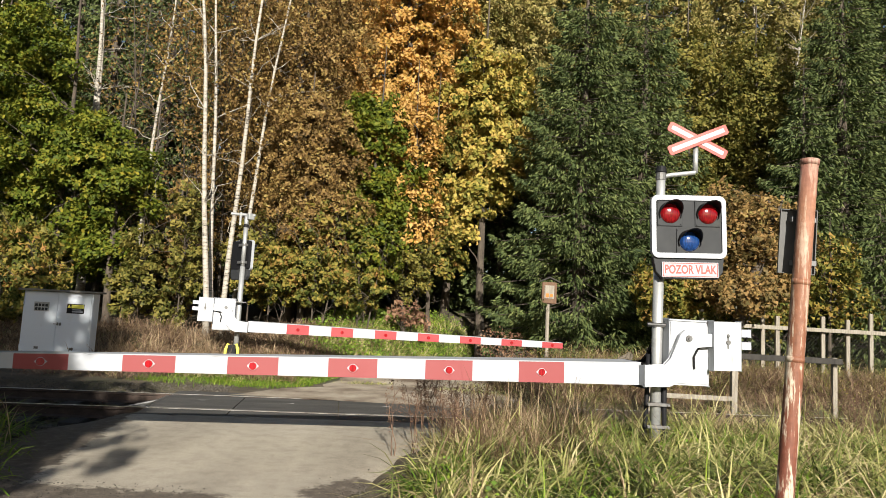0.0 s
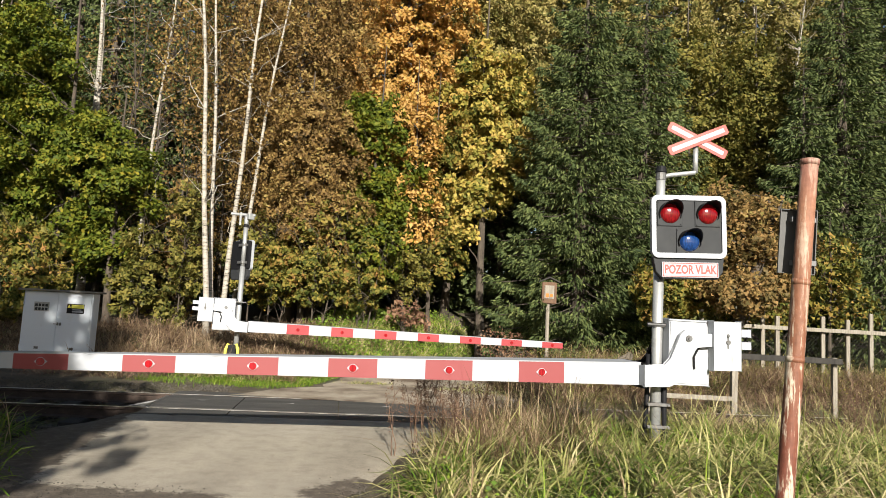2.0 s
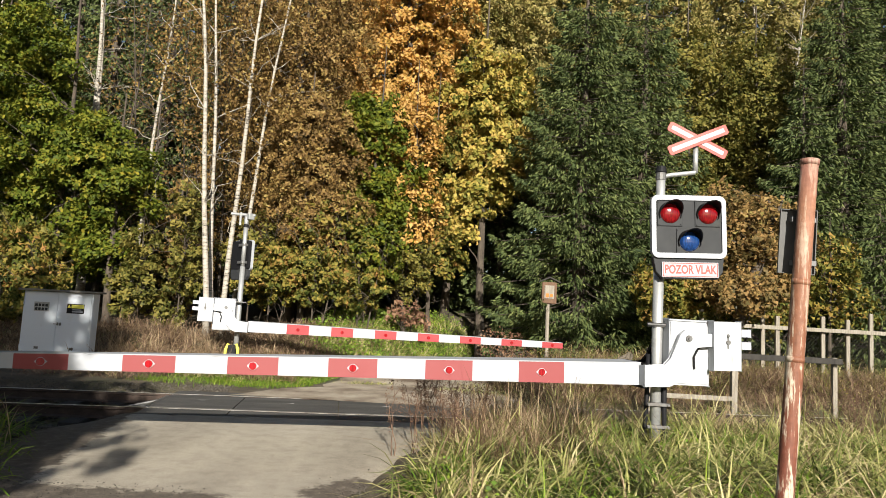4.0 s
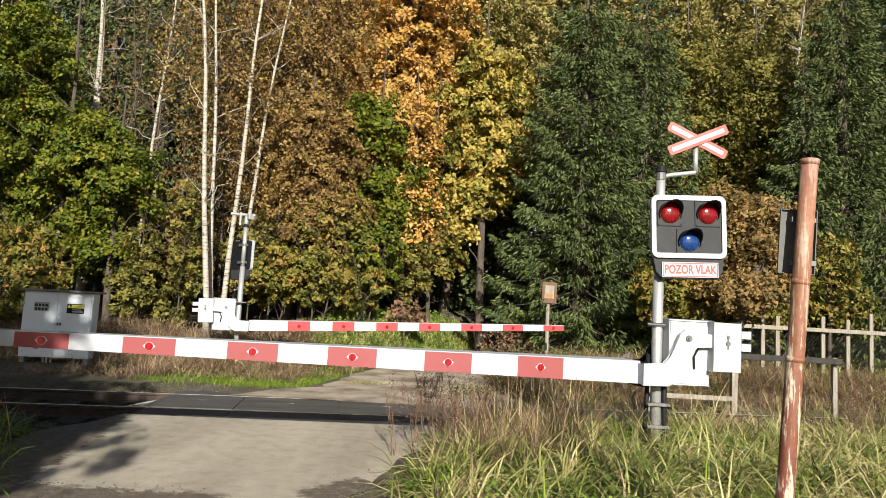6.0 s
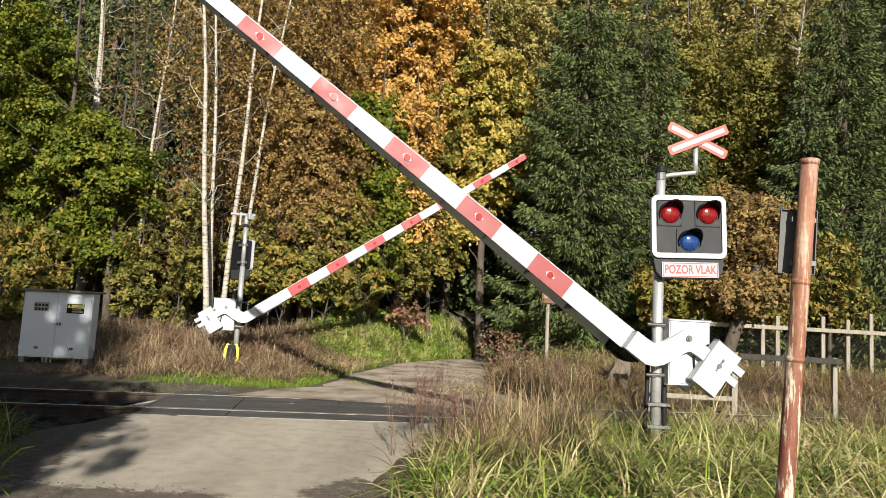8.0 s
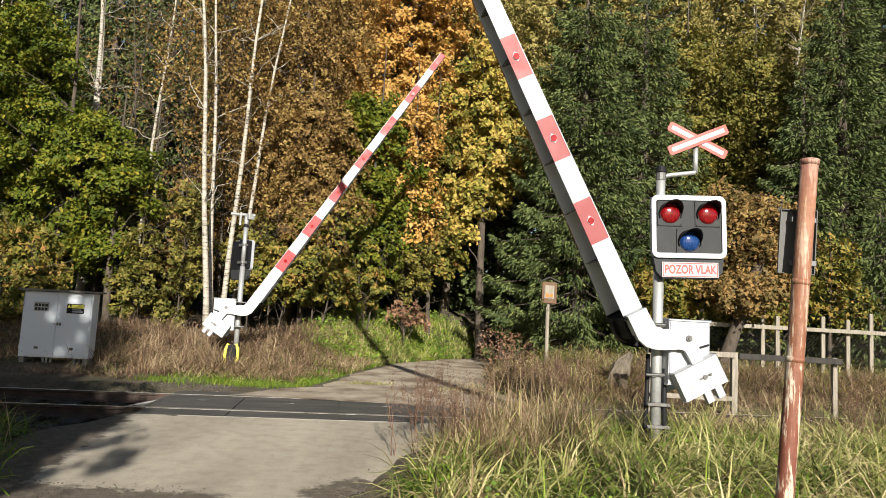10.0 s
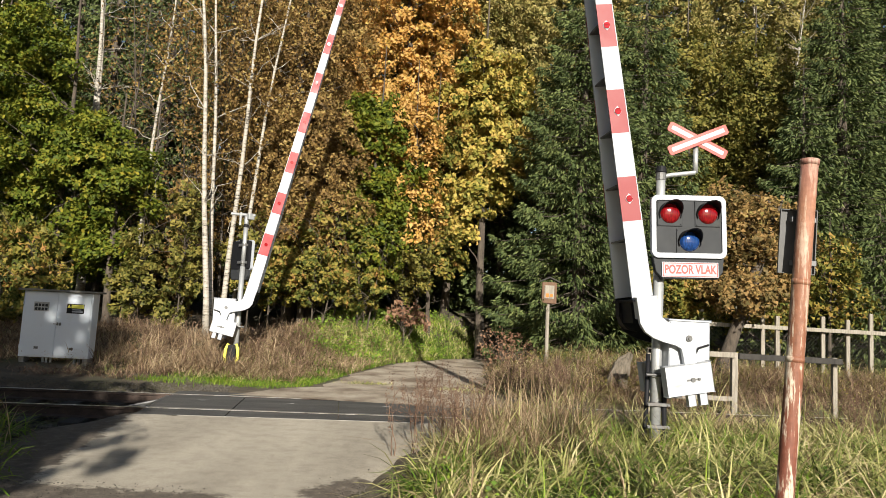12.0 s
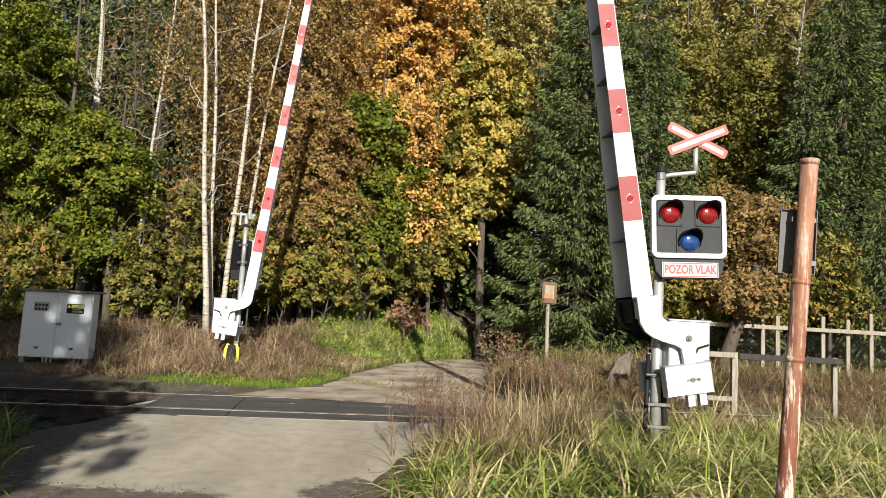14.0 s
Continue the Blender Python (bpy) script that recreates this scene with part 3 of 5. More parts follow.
        part("reflector_rim", bm, "white" if side > 0 else red_mat, arm)
    return b, arm


TURN_N, TURN_F = math.pi + 0.1314, 0.1388
near_barrier, near_arm = boom_barrier(Matrix.Translation((2.699, 7.419, 0.0)) @ Matrix.Rotation(TURN_N, 4, "Z"), 1,
    "white drive with a striped red and white boom beside the road", "crossing barriers")
far_barrier, far_arm = boom_barrier(Matrix.Translation((-4.774, 15.087, 0.0)) @ Matrix.Rotation(TURN_F, 4, "Z"), -1,
    "white drive with a red and white striped boom beyond the track", "crossing barriers", "fresh_red")


# ---- crossing signals ----
def lettering(body, size, material, parent, at, name="lettering"):
    cu = bpy.data.curves.new(name, "FONT")
    cu.body, cu.size, cu.align_x, cu.align_y, cu.extrude, cu.offset = body, size, "CENTER", "CENTER", 0.0015, 0.0035
    tmp = new(name, cu)
    me = bpy.data.meshes.new_from_object(tmp.evaluated_get(bpy.context.evaluated_depsgraph_get()))
    bpy.data.objects.remove(tmp)
    me.materials.append(M[material])
    ob = new(name, me)
    ob.parent = parent
    ob.matrix_basis = at
    return ob


def crossing_signal(m, label, detail=True):
    """A mast with a warning light box whose face looks along -y."""
    s = thing("crossing_signal", m, label, "railway signal", "crossing signals")
    bm = bmesh.new()
    tube(bm, [(0, 0, 0), (0, 0, 2.35)], 0.058, 20)
    tube(bm, [(0, 0, 2.34), (0, 0, 3.28)], 0.05, 20)
    part("mast", bm, "galv", s, "galvanised steel mast", True)
    bm = bmesh.new()
    tube(bm, [(0, 0, 3.26), (0, 0, 3.33)], [0.066, 0.05], 16)
    part("cap", bm, "black", s)
    bm = bmesh.new()
    box(bm, -0.22, 0.22, -0.22, 0.22, -0.2, 0.13, 0.02)
    part("footing", bm, "concrete", s, "weathered concrete footing")
    w, h, cz, cx = 0.84, 0.70, 2.63, 0.268
    tilt = pose(cx, -0.145, cz, 0, -2.2 if detail else 0, 0)
    bm = bmesh.new()
    prism(bm, rounded(w - 0.04, h - 0.04, 0.06), 0.0, 0.09, 0.01)
    body = part("light_box", bm, "black", s, "black rounded signal housing", at=tilt)
    bm = bmesh.new()
    outer, inner = rounded(w, h, 0.075, 8), rounded(w - 0.10, h - 0.11, 0.03, 8)
    for y0, y1 in ((-0.03, 0.03),):
        a = [bm.verts.new((x, y0, z)) for x, z in outer]
        b = [bm.verts.new((x, y0, z)) for x, z in inner]
        c = [bm.verts.new((x, y1, z)) for x, z in outer]
        d = [bm.verts.new((x, y1, z)) for x, z in inner]
        n = len(a)
        for k in range(n):
            j = (k + 1) % n
            bm.faces.new((a[k], a[j], b[j], b[k]))
            bm.faces.new((a[k], c[k], c[j], a[j]))
            bm.faces.new((b[k], b[j], d[j], d[k]))
            bm.faces.new((c[k], d[k], d[j], c[j]))
    part("white_rim", bm, "white", body, "white rounded border")
    bm = bmesh.new()
    prism(bm, rounded(w - 0.09, h - 0.10, 0.03), -0.012, 0.02)
    face = part("face_plate", bm, "face", body, "dark grey face plate")
    spots = [(-0.212, 0.145, "red_lens", "red glass lens"), (0.212, 0.145, "red_lens", "red glass lens"), (0.0, -0.165, "blue_lens", "blue glass lens")]
    for x, z, mat, words in spots:
        bm = bmesh.new()
        box(bm, x - 0.142, x + 0.142, -0.026, -0.012, z - 0.142, z + 0.142, 0.005)
        for i in (-1, 1):
            for j in (-1, 1):
                tube(bm, [(x + i * 0.122, -0.032, z + j * 0.122), (x + i * 0.122, -0.026, z + j * 0.122)], 0.009, 8)
        part("lens_plate", bm, "face", body)
        bm = bmesh.new()
        # domed lens
        rings = [[bm.verts.new((x + 0.112 * math.sin(q) * math.cos(t), -0.03 - 0.045 * math.cos(q), z + 0.112 * math.sin(q) * math.sin(t))) for t in (2 * math.pi * k / 28 for k in range(28))] for q in (0.05, 0.4, 0.8, 1.2, 1.57)]
        for r0, r1 in zip(rings, rings[1:]):
            for k in range(28):
                bm.faces.new((r0[k], r0[(k + 1) % 28], r1[(k + 1) % 28], r1[k]))
        bm.faces.new(rings[0])
        part("lens", bm, mat, body, words, True)
        # short visor over the upper half
        bm = bmesh.new()
        n = 20
        lo = [[bm.verts.new((x + r * math.cos(t), y, z + r * math.sin(t))) for t in (radians(-25 + 230 * k / n) for k in range(n + 1))] for r, y in ((0.121, -0.026), (0.121, -0.10), (0.128, -0.10), (0.128, -0.026))]
        for i in range(4):
            a, b = lo[i], lo[(i + 1) % 4]
            for k in range(n):
                bm.faces.new((a[k], a[k + 1], b[k + 1], b[k]))
        # the visor is longest at the top
        for v in bm.verts:
            if v.co.y < -0.05:
                up = max(0.0, (v.co.z - z) / 0.12)
                v.co.y = -0.055 - 0.15 * up
        part("visor", bm, "black", body)
    # tray with the warning plate
    bm = bmesh.new()
    prism(bm, [(-0.40, -0.34), (0.40, -0.34), (0.385, -0.50), (0.32, -0.58), (-0.30, -0.58), (-0.37, -0.50)], 0.0, 0.085, 0.01)
    part("lower_housing", bm, "face", body)
    if detail:
        bm = bmesh.new()
        box(bm, -0.31, 0.325, -0.02, -0.002, -0.565, -0.395, 0.004)
        plate = part("warning_plate", bm, "white", body, "white plate with red lettering")
        bm = bmesh.new()
        for x0, x1, z0, z1 in ((-0.30, 0.315, -0.412, -0.404), (-0.30, 0.315, -0.556, -0.548), (-0.30, -0.292, -0.556, -0.404), (0.307, 0.315, -0.556, -0.404)):
            box(bm, x0, x1, -0.0225, -0.019, z0, z1)
        part("plate_border", bm, "signred", plate)
        lettering("POZOR VLAK", 0.132, "signred", plate, pose(0.008, -0.021, -0.48, 90, 0, 0) @ Matrix.Diagonal((0.72, 1, 1, 1)))
    for z in (2.45, 2.85):
        bm = bmesh.new()
        box(bm, -0.07, 0.28, -0.06, 0.0, z - 0.03, z + 0.03, 0.006)
        tube(bm, [(0, 0, z - 0.03), (0, 0, z + 0.03)], 0.064, 16)
        part("box_bracket", bm, "steel", s)
    bm = bmesh.new()
    box(bm, 0.19, 0.35, -0.13, -0.06, 2.95, 3.0, 0.01)
    part("top_hatch", bm, "black", s)
    if not detail:
        bm = bmesh.new()
        tube(bm, [(0, 0, 3.25), (0, 0, 3.52)], 0.05, 16)
        part("mast_extension", bm, "galv", s, "galvanised upper mast", True)
        bm = bmesh.new()
        tube(bm, [(0.26, 0.25, 3.56), (-0.14, -0.14, 3.54)], 0.035, 10)
        tube(bm, [(0.10, 0.10, 3.30), (0.10, 0.10, 3.60)], 0.028, 10)
        box(bm, -0.13, 0.02, -0.13, 0.02, 3.44, 3.58, 0.01)
        part("cross_bracket", bm, "galv", s, "grey steel bracket on the mast's top")
        return s
    # arm with the cross
    bm = bmesh.new()
    tube(bm, [(0, -0.0, 3.20), (0.1, 0.0, 3.235), (0.39, 0.015, 3.285), (0.405, 0.02, 3.31)], 0.026, 12)
    tube(bm, [(0.405, 0.02, 3.285), (0.405, 0.02, 3.60)], 0.03, 12)
    part("bracket_arm", bm, "galv", s, "grey bent tube", True)
    bm = bmesh.new()
    tube(bm, [(0.0, 0, 3.17), (0.0, 0, 3.25)], 0.06, 12)
    part("collar", bm, "steel", s)
    for k, a in enumerate((-24.5, 24.5) if detail else ()):
        at = pose(0.405, -0.025 - 0.016 * k, 3.655, 0, -a, 0)
        bm = bmesh.new()
        prism(bm, rounded(0.74, 0.115, 0.028, 4), -0.007, 0.007)
        red = part("cross_arm", bm, "signred", s, "red-bordered white cross board", at=at)
        bm = bmesh.new()
        prism(bm, rounded(0.66, 0.050, 0.012, 3), -0.009, -0.0075)
        part("white_field", bm, "white", red)
    return s


near_signal = crossing_signal(pose(2.437, 7.48, 0, 0, 0, 2), "mast with red and blue lamps and a crossbuck, reading POZOR VLAK")


def mast_cables():
    for x, y, top, r in ((0.085, -0.03, 1.05, 0.030), (-0.085, 0.05, 1.20, 0.026), (0.12, 0.06, 0.80, 0.022)):
        bm = bmesh.new()
        tube(bm, [(x, y, 0.10), (x * 1.15, y, 0.35), (x, y, 0.6), (x * 0.9, y, top)], r, 10)
        part("cable", bm, "black", near_signal, "black cable along the mast", True)
    for z in (0.42, 0.66):
        bm = bmesh.new()
        tube(bm, [(0, 0, z - 0.025), (0, 0, z + 0.025)], 0.066, 16)
        box(bm, -0.12, 0.13, -0.085, -0.055, z - 0.018, z + 0.018, 0.005)
        for x in (-0.105, 0.115):
            tube(bm, [(x, -0.105, z), (x, -0.05, z)], 0.014, 6)
        part("cable_clamp", bm, "steel", near_signal, "steel clamp with bolts")


mast_cables()
far_signal = crossing_signal(Matrix.Translation((-4.57, 15.30, 0)) @ Matrix.Rotation(math.pi - 0.78, 4, "Z"), "grey mast with a black signal box seen from behind", False)


def guard():
    g = thing("mast_guard", pose(-4.57, 15.02, 0.0, 0, 0, 8), "yellow and black guard hoops at the mast's foot", "guard")
    for s in (-1, 1):
        bm = bmesh.new()
        tube(bm, [(s * 0.10, 0, 0.13), (s * 0.14, -0.02, 0.30), (s * 0.13, -0.02, 0.48), (s * 0.08, 0, 0.60)], 0.035, 10)
        part("hoop", bm, "yellow", g, "yellow hoop", True)
    bm = bmesh.new()
    box(bm, -0.09, 0.09, -0.05, 0.03, 0.11, 0.58, 0.02)
    part("box", bm, "black", g, "black cover")


guard()


# ---- electrical cabinet ----
def cabinet():
    c = thing("electrical_cabinet", pose(-7.97, 14.05, 0.0, 0, 0, 8.0), "pale grey two-door trackside electrical cabinet on concrete legs", "cabinet")
    W, z0, z1, D = 1.36, 0.17, 1.53, 0.36
    bm = bmesh.new()
    box(bm, -W / 2, W / 2, 0, D, z0, z1, 0.01)
    body = part("body", bm, "cabinet", c)
    bm = bmesh.new()
    box(bm, -W / 2 - 0.09, W / 2 + 0.10, -0.10, D + 0.08, z1 + 0.006, z1 + 0.05, 0.01)
    part("roof", bm, "roofplate", c, "mossy overhanging roof slab")
    for s in (-1, 1):
        bm = bmesh.new()
        box(bm, min(0.006 * s, s * (W / 2 - 0.03)), max(0.006 * s, s * (W / 2 - 0.03)), -0.022, -0.001, z0 + 0.03, z1 - 0.04, 0.006)
        door = part("door", bm, "cabinet", c, "pale painted steel door")
        bm = bmesh.new()
        box(bm, s * 0.34 - 0.04, s * 0.34 + 0.04, -0.03, -0.021, z0 + 0.17, z0 + 0.22, 0.003)
        part("vent", bm, "steel", door)
        bm = bmesh.new()
        for z in (z0 + 0.2, z1 - 0.25):
            tube(bm, [(s * (W / 2 - 0.015), -0.02, z - 0.04), (s * (W / 2 - 0.015), -0.02, z + 0.04)], 0.012, 8)
        part("hinge", bm, "cabinet", door)
    bm = bmesh.new()
    box(bm, 0.02, 0.05, -0.05, -0.021, 0.84, 0.90, 0.004)
    box(bm, 0.07, 0.10, -0.05, -0.021, 0.84, 0.90, 0.004)
    box(bm, -0.05, 0.02, -0.045, -0.021, 0.86, 0.875, 0.002)
    part("handle", bm, "steel", c, "dark steel lock handle")
    # warning labels, the lettering as bars
    bm = bmesh.new()
    box(bm, -0.46, -0.17, -0.028, -0.0215, 1.12, 1.31, 0)
    lab = part("grey_label", bm, "galv", c, "grey metal label with two dark lines")
    bm = bmesh.new()
    for k, z in enumerate((1.245, 1.165)):
        for x in (-0.44, -0.375, -0.31, -0.245):
            box(bm, x, x + 0.05, -0.031, -0.028, z - 0.028, z + 0.028)
    part("bar", bm, "face", lab)
    bm = bmesh.new()
    box(bm, 0.18, 0.52, -0.028, -0.0215, 1.10, 1.30, 0)
    lab = part("warning_label", bm, "black", c, "black and yellow warning label")
    bm = bmesh.new()
    box(bm, 0.27, 0.51, -0.031, -0.028, 1.21, 1.285)
    prism(bm, [(0.19, 1.215), (0.26, 1.215), (0.225, 1.285)], -0.031, -0.028)
    part("yellow_field", bm, "yellow", lab)
    bm = bmesh.new()
    box(bm, 0.29, 0.50, -0.031, -0.028, 1.125, 1.155)
    box(bm, 0.29, 0.46, -0.031, -0.028, 1.17, 1.19)
    part("bar", bm, "white", lab)
    for x in (-0.62, 0.62):
        bm = bmesh.new()
        box(bm, x - 0.05, x + 0.05, 0.02, D - 0.02, -0.25, z0, 0.008)
        part("leg", bm, "concrete", c, "concrete leg")
    for x in (-0.24, -0.17, -0.09, 0.38, 0.47):
        bm = bmesh.new()
        tube(bm, [(x, 0.12, -0.1), (x, 0.12, z0)], 0.026, 10)
        part("cable_pipe", bm, "galv", c, "grey cable conduit")


cabinet()


# ---- rusty pole with a sign seen from behind ----
def pole():
    p = thing("sign_pole", pose(1.768, 3.456, 0.387) @ Matrix.Scale(0.72, 4), "leaning rusty steel pole with flaking pale paint", "pole")
    bm = bmesh.new()
    tube(bm, [(-0.053, 0, -0.75), (0, 0, 0), (0.085, 0, 1.2), (0.138, 0, 1.95), (0.201, 0.0, 2.83)], [0.060, 0.060, 0.060, 0.060, 0.059], 24)
    shaft = part("shaft", bm, "rust", p, "rusty shaft with flaked paint", True)
    for a, b, r in (((0.1355, 0, 1.915), (0.138, 0, 1.955), 0.0625), ((0.096, 0, 1.36), (0.099, 0, 1.40), 0.0622), ((0.199, 0, 2.80), (0.2015, 0, 2.84), 0.066)):
        bm = bmesh.new()
        tube(bm, [a, b], r, 24)
        part("collar", bm, "rust", p, "welded rusty collar", True)
    turn = pose(0.165, 0.11, 2.24, 0, 2.5, -14)
    bm = bmesh.new()
    box(bm, -0.125, 0.125, -0.006, 0.006, -0.24, 0.24, 0.003)
    sign = part("sign_plate", bm, "sign_back", p, "grey back of a metal sign", at=turn)
    bm = bmesh.new()
    for x in (-0.125, 0.119):
        box(bm, x, x + 0.006, -0.03, -0.006, -0.24, 0.24)
    for z in (-0.24, 0.234):
        box(bm, -0.119, 0.119, -0.03, -0.006, z, z + 0.006)
    part("flange", bm, "sign_back", sign)
    bm = bmesh.new()
    for z in (2.08, 2.40):
        bm = bmesh.new()
        box(bm, 0.10, 0.28, 0.05, 0.095, z - 0.02, z + 0.02, 0.004)
        part("bracket", bm, "steel", p)


pole()


# ---- fences, posts and boxes ----
def fence():
    z = lambda x, y: float(land(x, y))
    f = thing("fence", pose(0, 0, 0), "pale wooden paddock fence with wire mesh", "fence")
    line = lambda x: 17.0 + 0.06 * (x - 8)
    for x, top in ((6.62, 2.02), (8.22, 2.08), (8.6, 1.95), (9.8, 2.0), (10.46, 1.95), (11.08, 2.14), (12.6, 2.1), (14.2, 2.1)):
        y = line(x)
        bm = bmesh.new()
        box(bm, x - 0.05, x + 0.05, y - 0.045, y + 0.045, z(x, y) - 0.2, top, 0.012)
        part("fence_post", bm, "post_wood", f)
    for a, b in ((6.62, 8.2), (8.22, 11.08), (11.08, 14.2)):
        bm = bmesh.new()
        box(bm, a, b, line(a) - 0.075, line(a) - 0.047, 1.60, 1.70, 0.008)
        p = part("fence_rail", bm, "post_wood", f)
    bm = bmesh.new()
    for k in range(95):
        x = 5.0 + 0.1 * k
        for s in (-1, 1):
            xa, xb = (x, x + 0.9 * s)
            if xa > 6.6 and 6.6 < xb < 14.3:
                tube(bm, [(xa, line(xa) + 0.05, 0.65), (xb, line(xb) + 0.05, 1.55)], 0.002, 3, False)
    part("wire_mesh", bm, "wire", f, "thin diamond wire mesh")
    h = thing("handrail", pose(0, 0, 0), "low pale wooden handrail frame beside the track", "railing")
    for x, y, r, m in ((5.69, 12.9, 0.055, "post_wood"), (7.67, 13.0, 0.045, "post_wood"), (4.05, 12.85, 0.05, "post_wood")):
        bm = bmesh.new()
        box(bm, x - r, x + r, y - r, y + r, -0.3, 1.10, 0.01)
        part("post", bm, m, h)
    bm = bmesh.new()
    box(bm, 4.0, 5.68, 12.80, 12.84, 1.0, 1.10, 0.008)
    part("rail", bm, "post_wood", h)
    # this upper rail is darker than the other two
    bm = bmesh.new()
    box(bm, 5.75, 7.72, 12.80, 12.90, 0.98, 1.09, 0.01)
    part("rail", bm, "dark_wood", h, "dark wooden rail")
    bm = bmesh.new()
    box(bm, 4.0, 5.64, 12.80, 12.84, 0.18, 0.27, 0.008)
    part("rail", bm, "post_wood", h)


fence()


def notice_box():
    y = 17.5
    z0 = float(land(2.85, y))
    n = thing("notice_box", pose(2.84, y, z0, 0, 0, -4), "small roofed wooden notice box with an orange picture on a post", "notice box")
    bm = bmesh.new()
    tube(bm, [(0, 0, -0.2), (-0.02, 0, 2.0 - z0)], 0.05, 10)
    part("post", bm, "post_wood", n)
    zb = 1.95 - z0
    bm = bmesh.new()
    box(bm, -0.19, 0.19, -0.10, 0.10, zb, zb + 0.56, 0.012)
    part("box", bm, "brown_wood", n)
    bm = bmesh.new()
    prism(bm, [(-0.28, zb + 0.54), (0.0, zb + 0.66), (0.28, zb + 0.54), (0.28, zb + 0.57), (0.0, zb + 0.70), (-0.28, zb + 0.57)], -0.18, 0.14)
    part("roof", bm, "dark_wood", n, "dark little pitched roof")
    bm = bmesh.new()
    box(bm, -0.125, 0.125, -0.112, -0.102, zb + 0.13, zb + 0.47)
    pic = part("picture", bm, "post_wood", n, "faded picture")
    bm = bmesh.new()
    for x0, x1, a, b in ((-0.09, -0.01, 0.16, 0.26), (0.02, 0.09, 0.17, 0.25)):
        box(bm, x0, x1, -0.115, -0.112, zb + a, zb + b)
    part("orange_patch", bm, M["orange_flat"], pic)


M["orange_flat"] = painted("orange_print", (0.55, 0.14, 0.02), (0.5, 0.3, 0.1), 0.6, 0.6, 8.0)
notice_box()


def stump():
    s = thing("stump", pose(3.9, 14.5, float(land(3.9, 14.5))), "grey weathered split tree stump in the weeds", "stump")
    rng = random.Random(3)
    bm = bmesh.new()
    tube(bm, [(-0.1, 0, -0.2), (-0.02, 0, 0.25), (0.10, 0.02, 0.5), (0.16, 0.03, 0.62), (0.28, 0.03, 0.80)], [0.26, 0.22, 0.19, 0.13, 0.03], 14)
    for v in bm.verts:
        v.co += Vector((rng.uniform(-1, 1), rng.uniform(-1, 1), rng.uniform(-1, 1))) * 0.04
    part("wood", bm, "old_wood", s)


stump()


# ---- plants ----
def leaves(rng, centres, size, spread=(1, 1, 1), up=0.28, aspect=0.66, toward=(0, -0.6, 0.5), small=False, lie=None):
    """One bent leaf of two triangles a place, or of one where it is small. Returns vertices and faces."""
    n = len(centres)
    nor = rng.normal(0, 1, (n, 3)) * (0.75 if lie is None else 0.5) + (np.array(toward) * up * 2 if lie is None else lie)
    nor /= np.linalg.norm(nor, axis=1)[:, None] + 1e-9
    a = np.cross(nor, rng.normal(0, 1, (n, 3)))
    a /= np.linalg.norm(a, axis=1)[:, None] + 1e-9
    b = np.cross(nor, a)
    L = (size * rng.uniform(0.6, 1.3, n) * (1.15 if small else 1.0))[:, None]
    if small:
        V = np.stack([centres - a * L * 0.55, centres + a * L * 0.3 + b * L * 0.42, centres + a * L * 0.45 - b * L * 0.36], 1)
        return V.reshape(-1, 3), np.arange(3 * n).reshape(-1, 3)
    V = np.stack([centres - a * L * 0.5, centres + b * L * aspect * 0.5 + nor * L * 0.10, centres + a * L * 0.5, centres - b * L * aspect * 0.5 + nor * L * 0.10], 1)
    return V.reshape(-1, 3), np.arange(4 * n).reshape(-1, 4)


def limb_path(p0, p1, rng, sag=0.1, n=5):
    p0, p1 = np.array(p0, float), np.array(p1, float)
    out = []
    for k in range(n + 1):
        t = k / n
        q = p0 + (p1 - p0) * t
        q[2] += sag * math.sin(t * math.pi) * np.linalg.norm(p1 - p0)
        if 0 < k < n:
            q += rng.normal(0, 0.03, 3) * np.linalg.norm(p1 - p0)
        out.append(tuple(q))
    return out


def spaced(rng, cand, gap, flat):
    """A choice of the places, none of them nearer to another than the gap."""
    q = cand / np.array([1, 1, flat])
    keep = []
    for i in range(len(q)):
        if not keep or np.min(np.sum((q[keep] - q[i]) ** 2, 1)) > (gap * rng.uniform(0.55, 1.25)) ** 2:
            keep.append(i)
    return cand[keep]


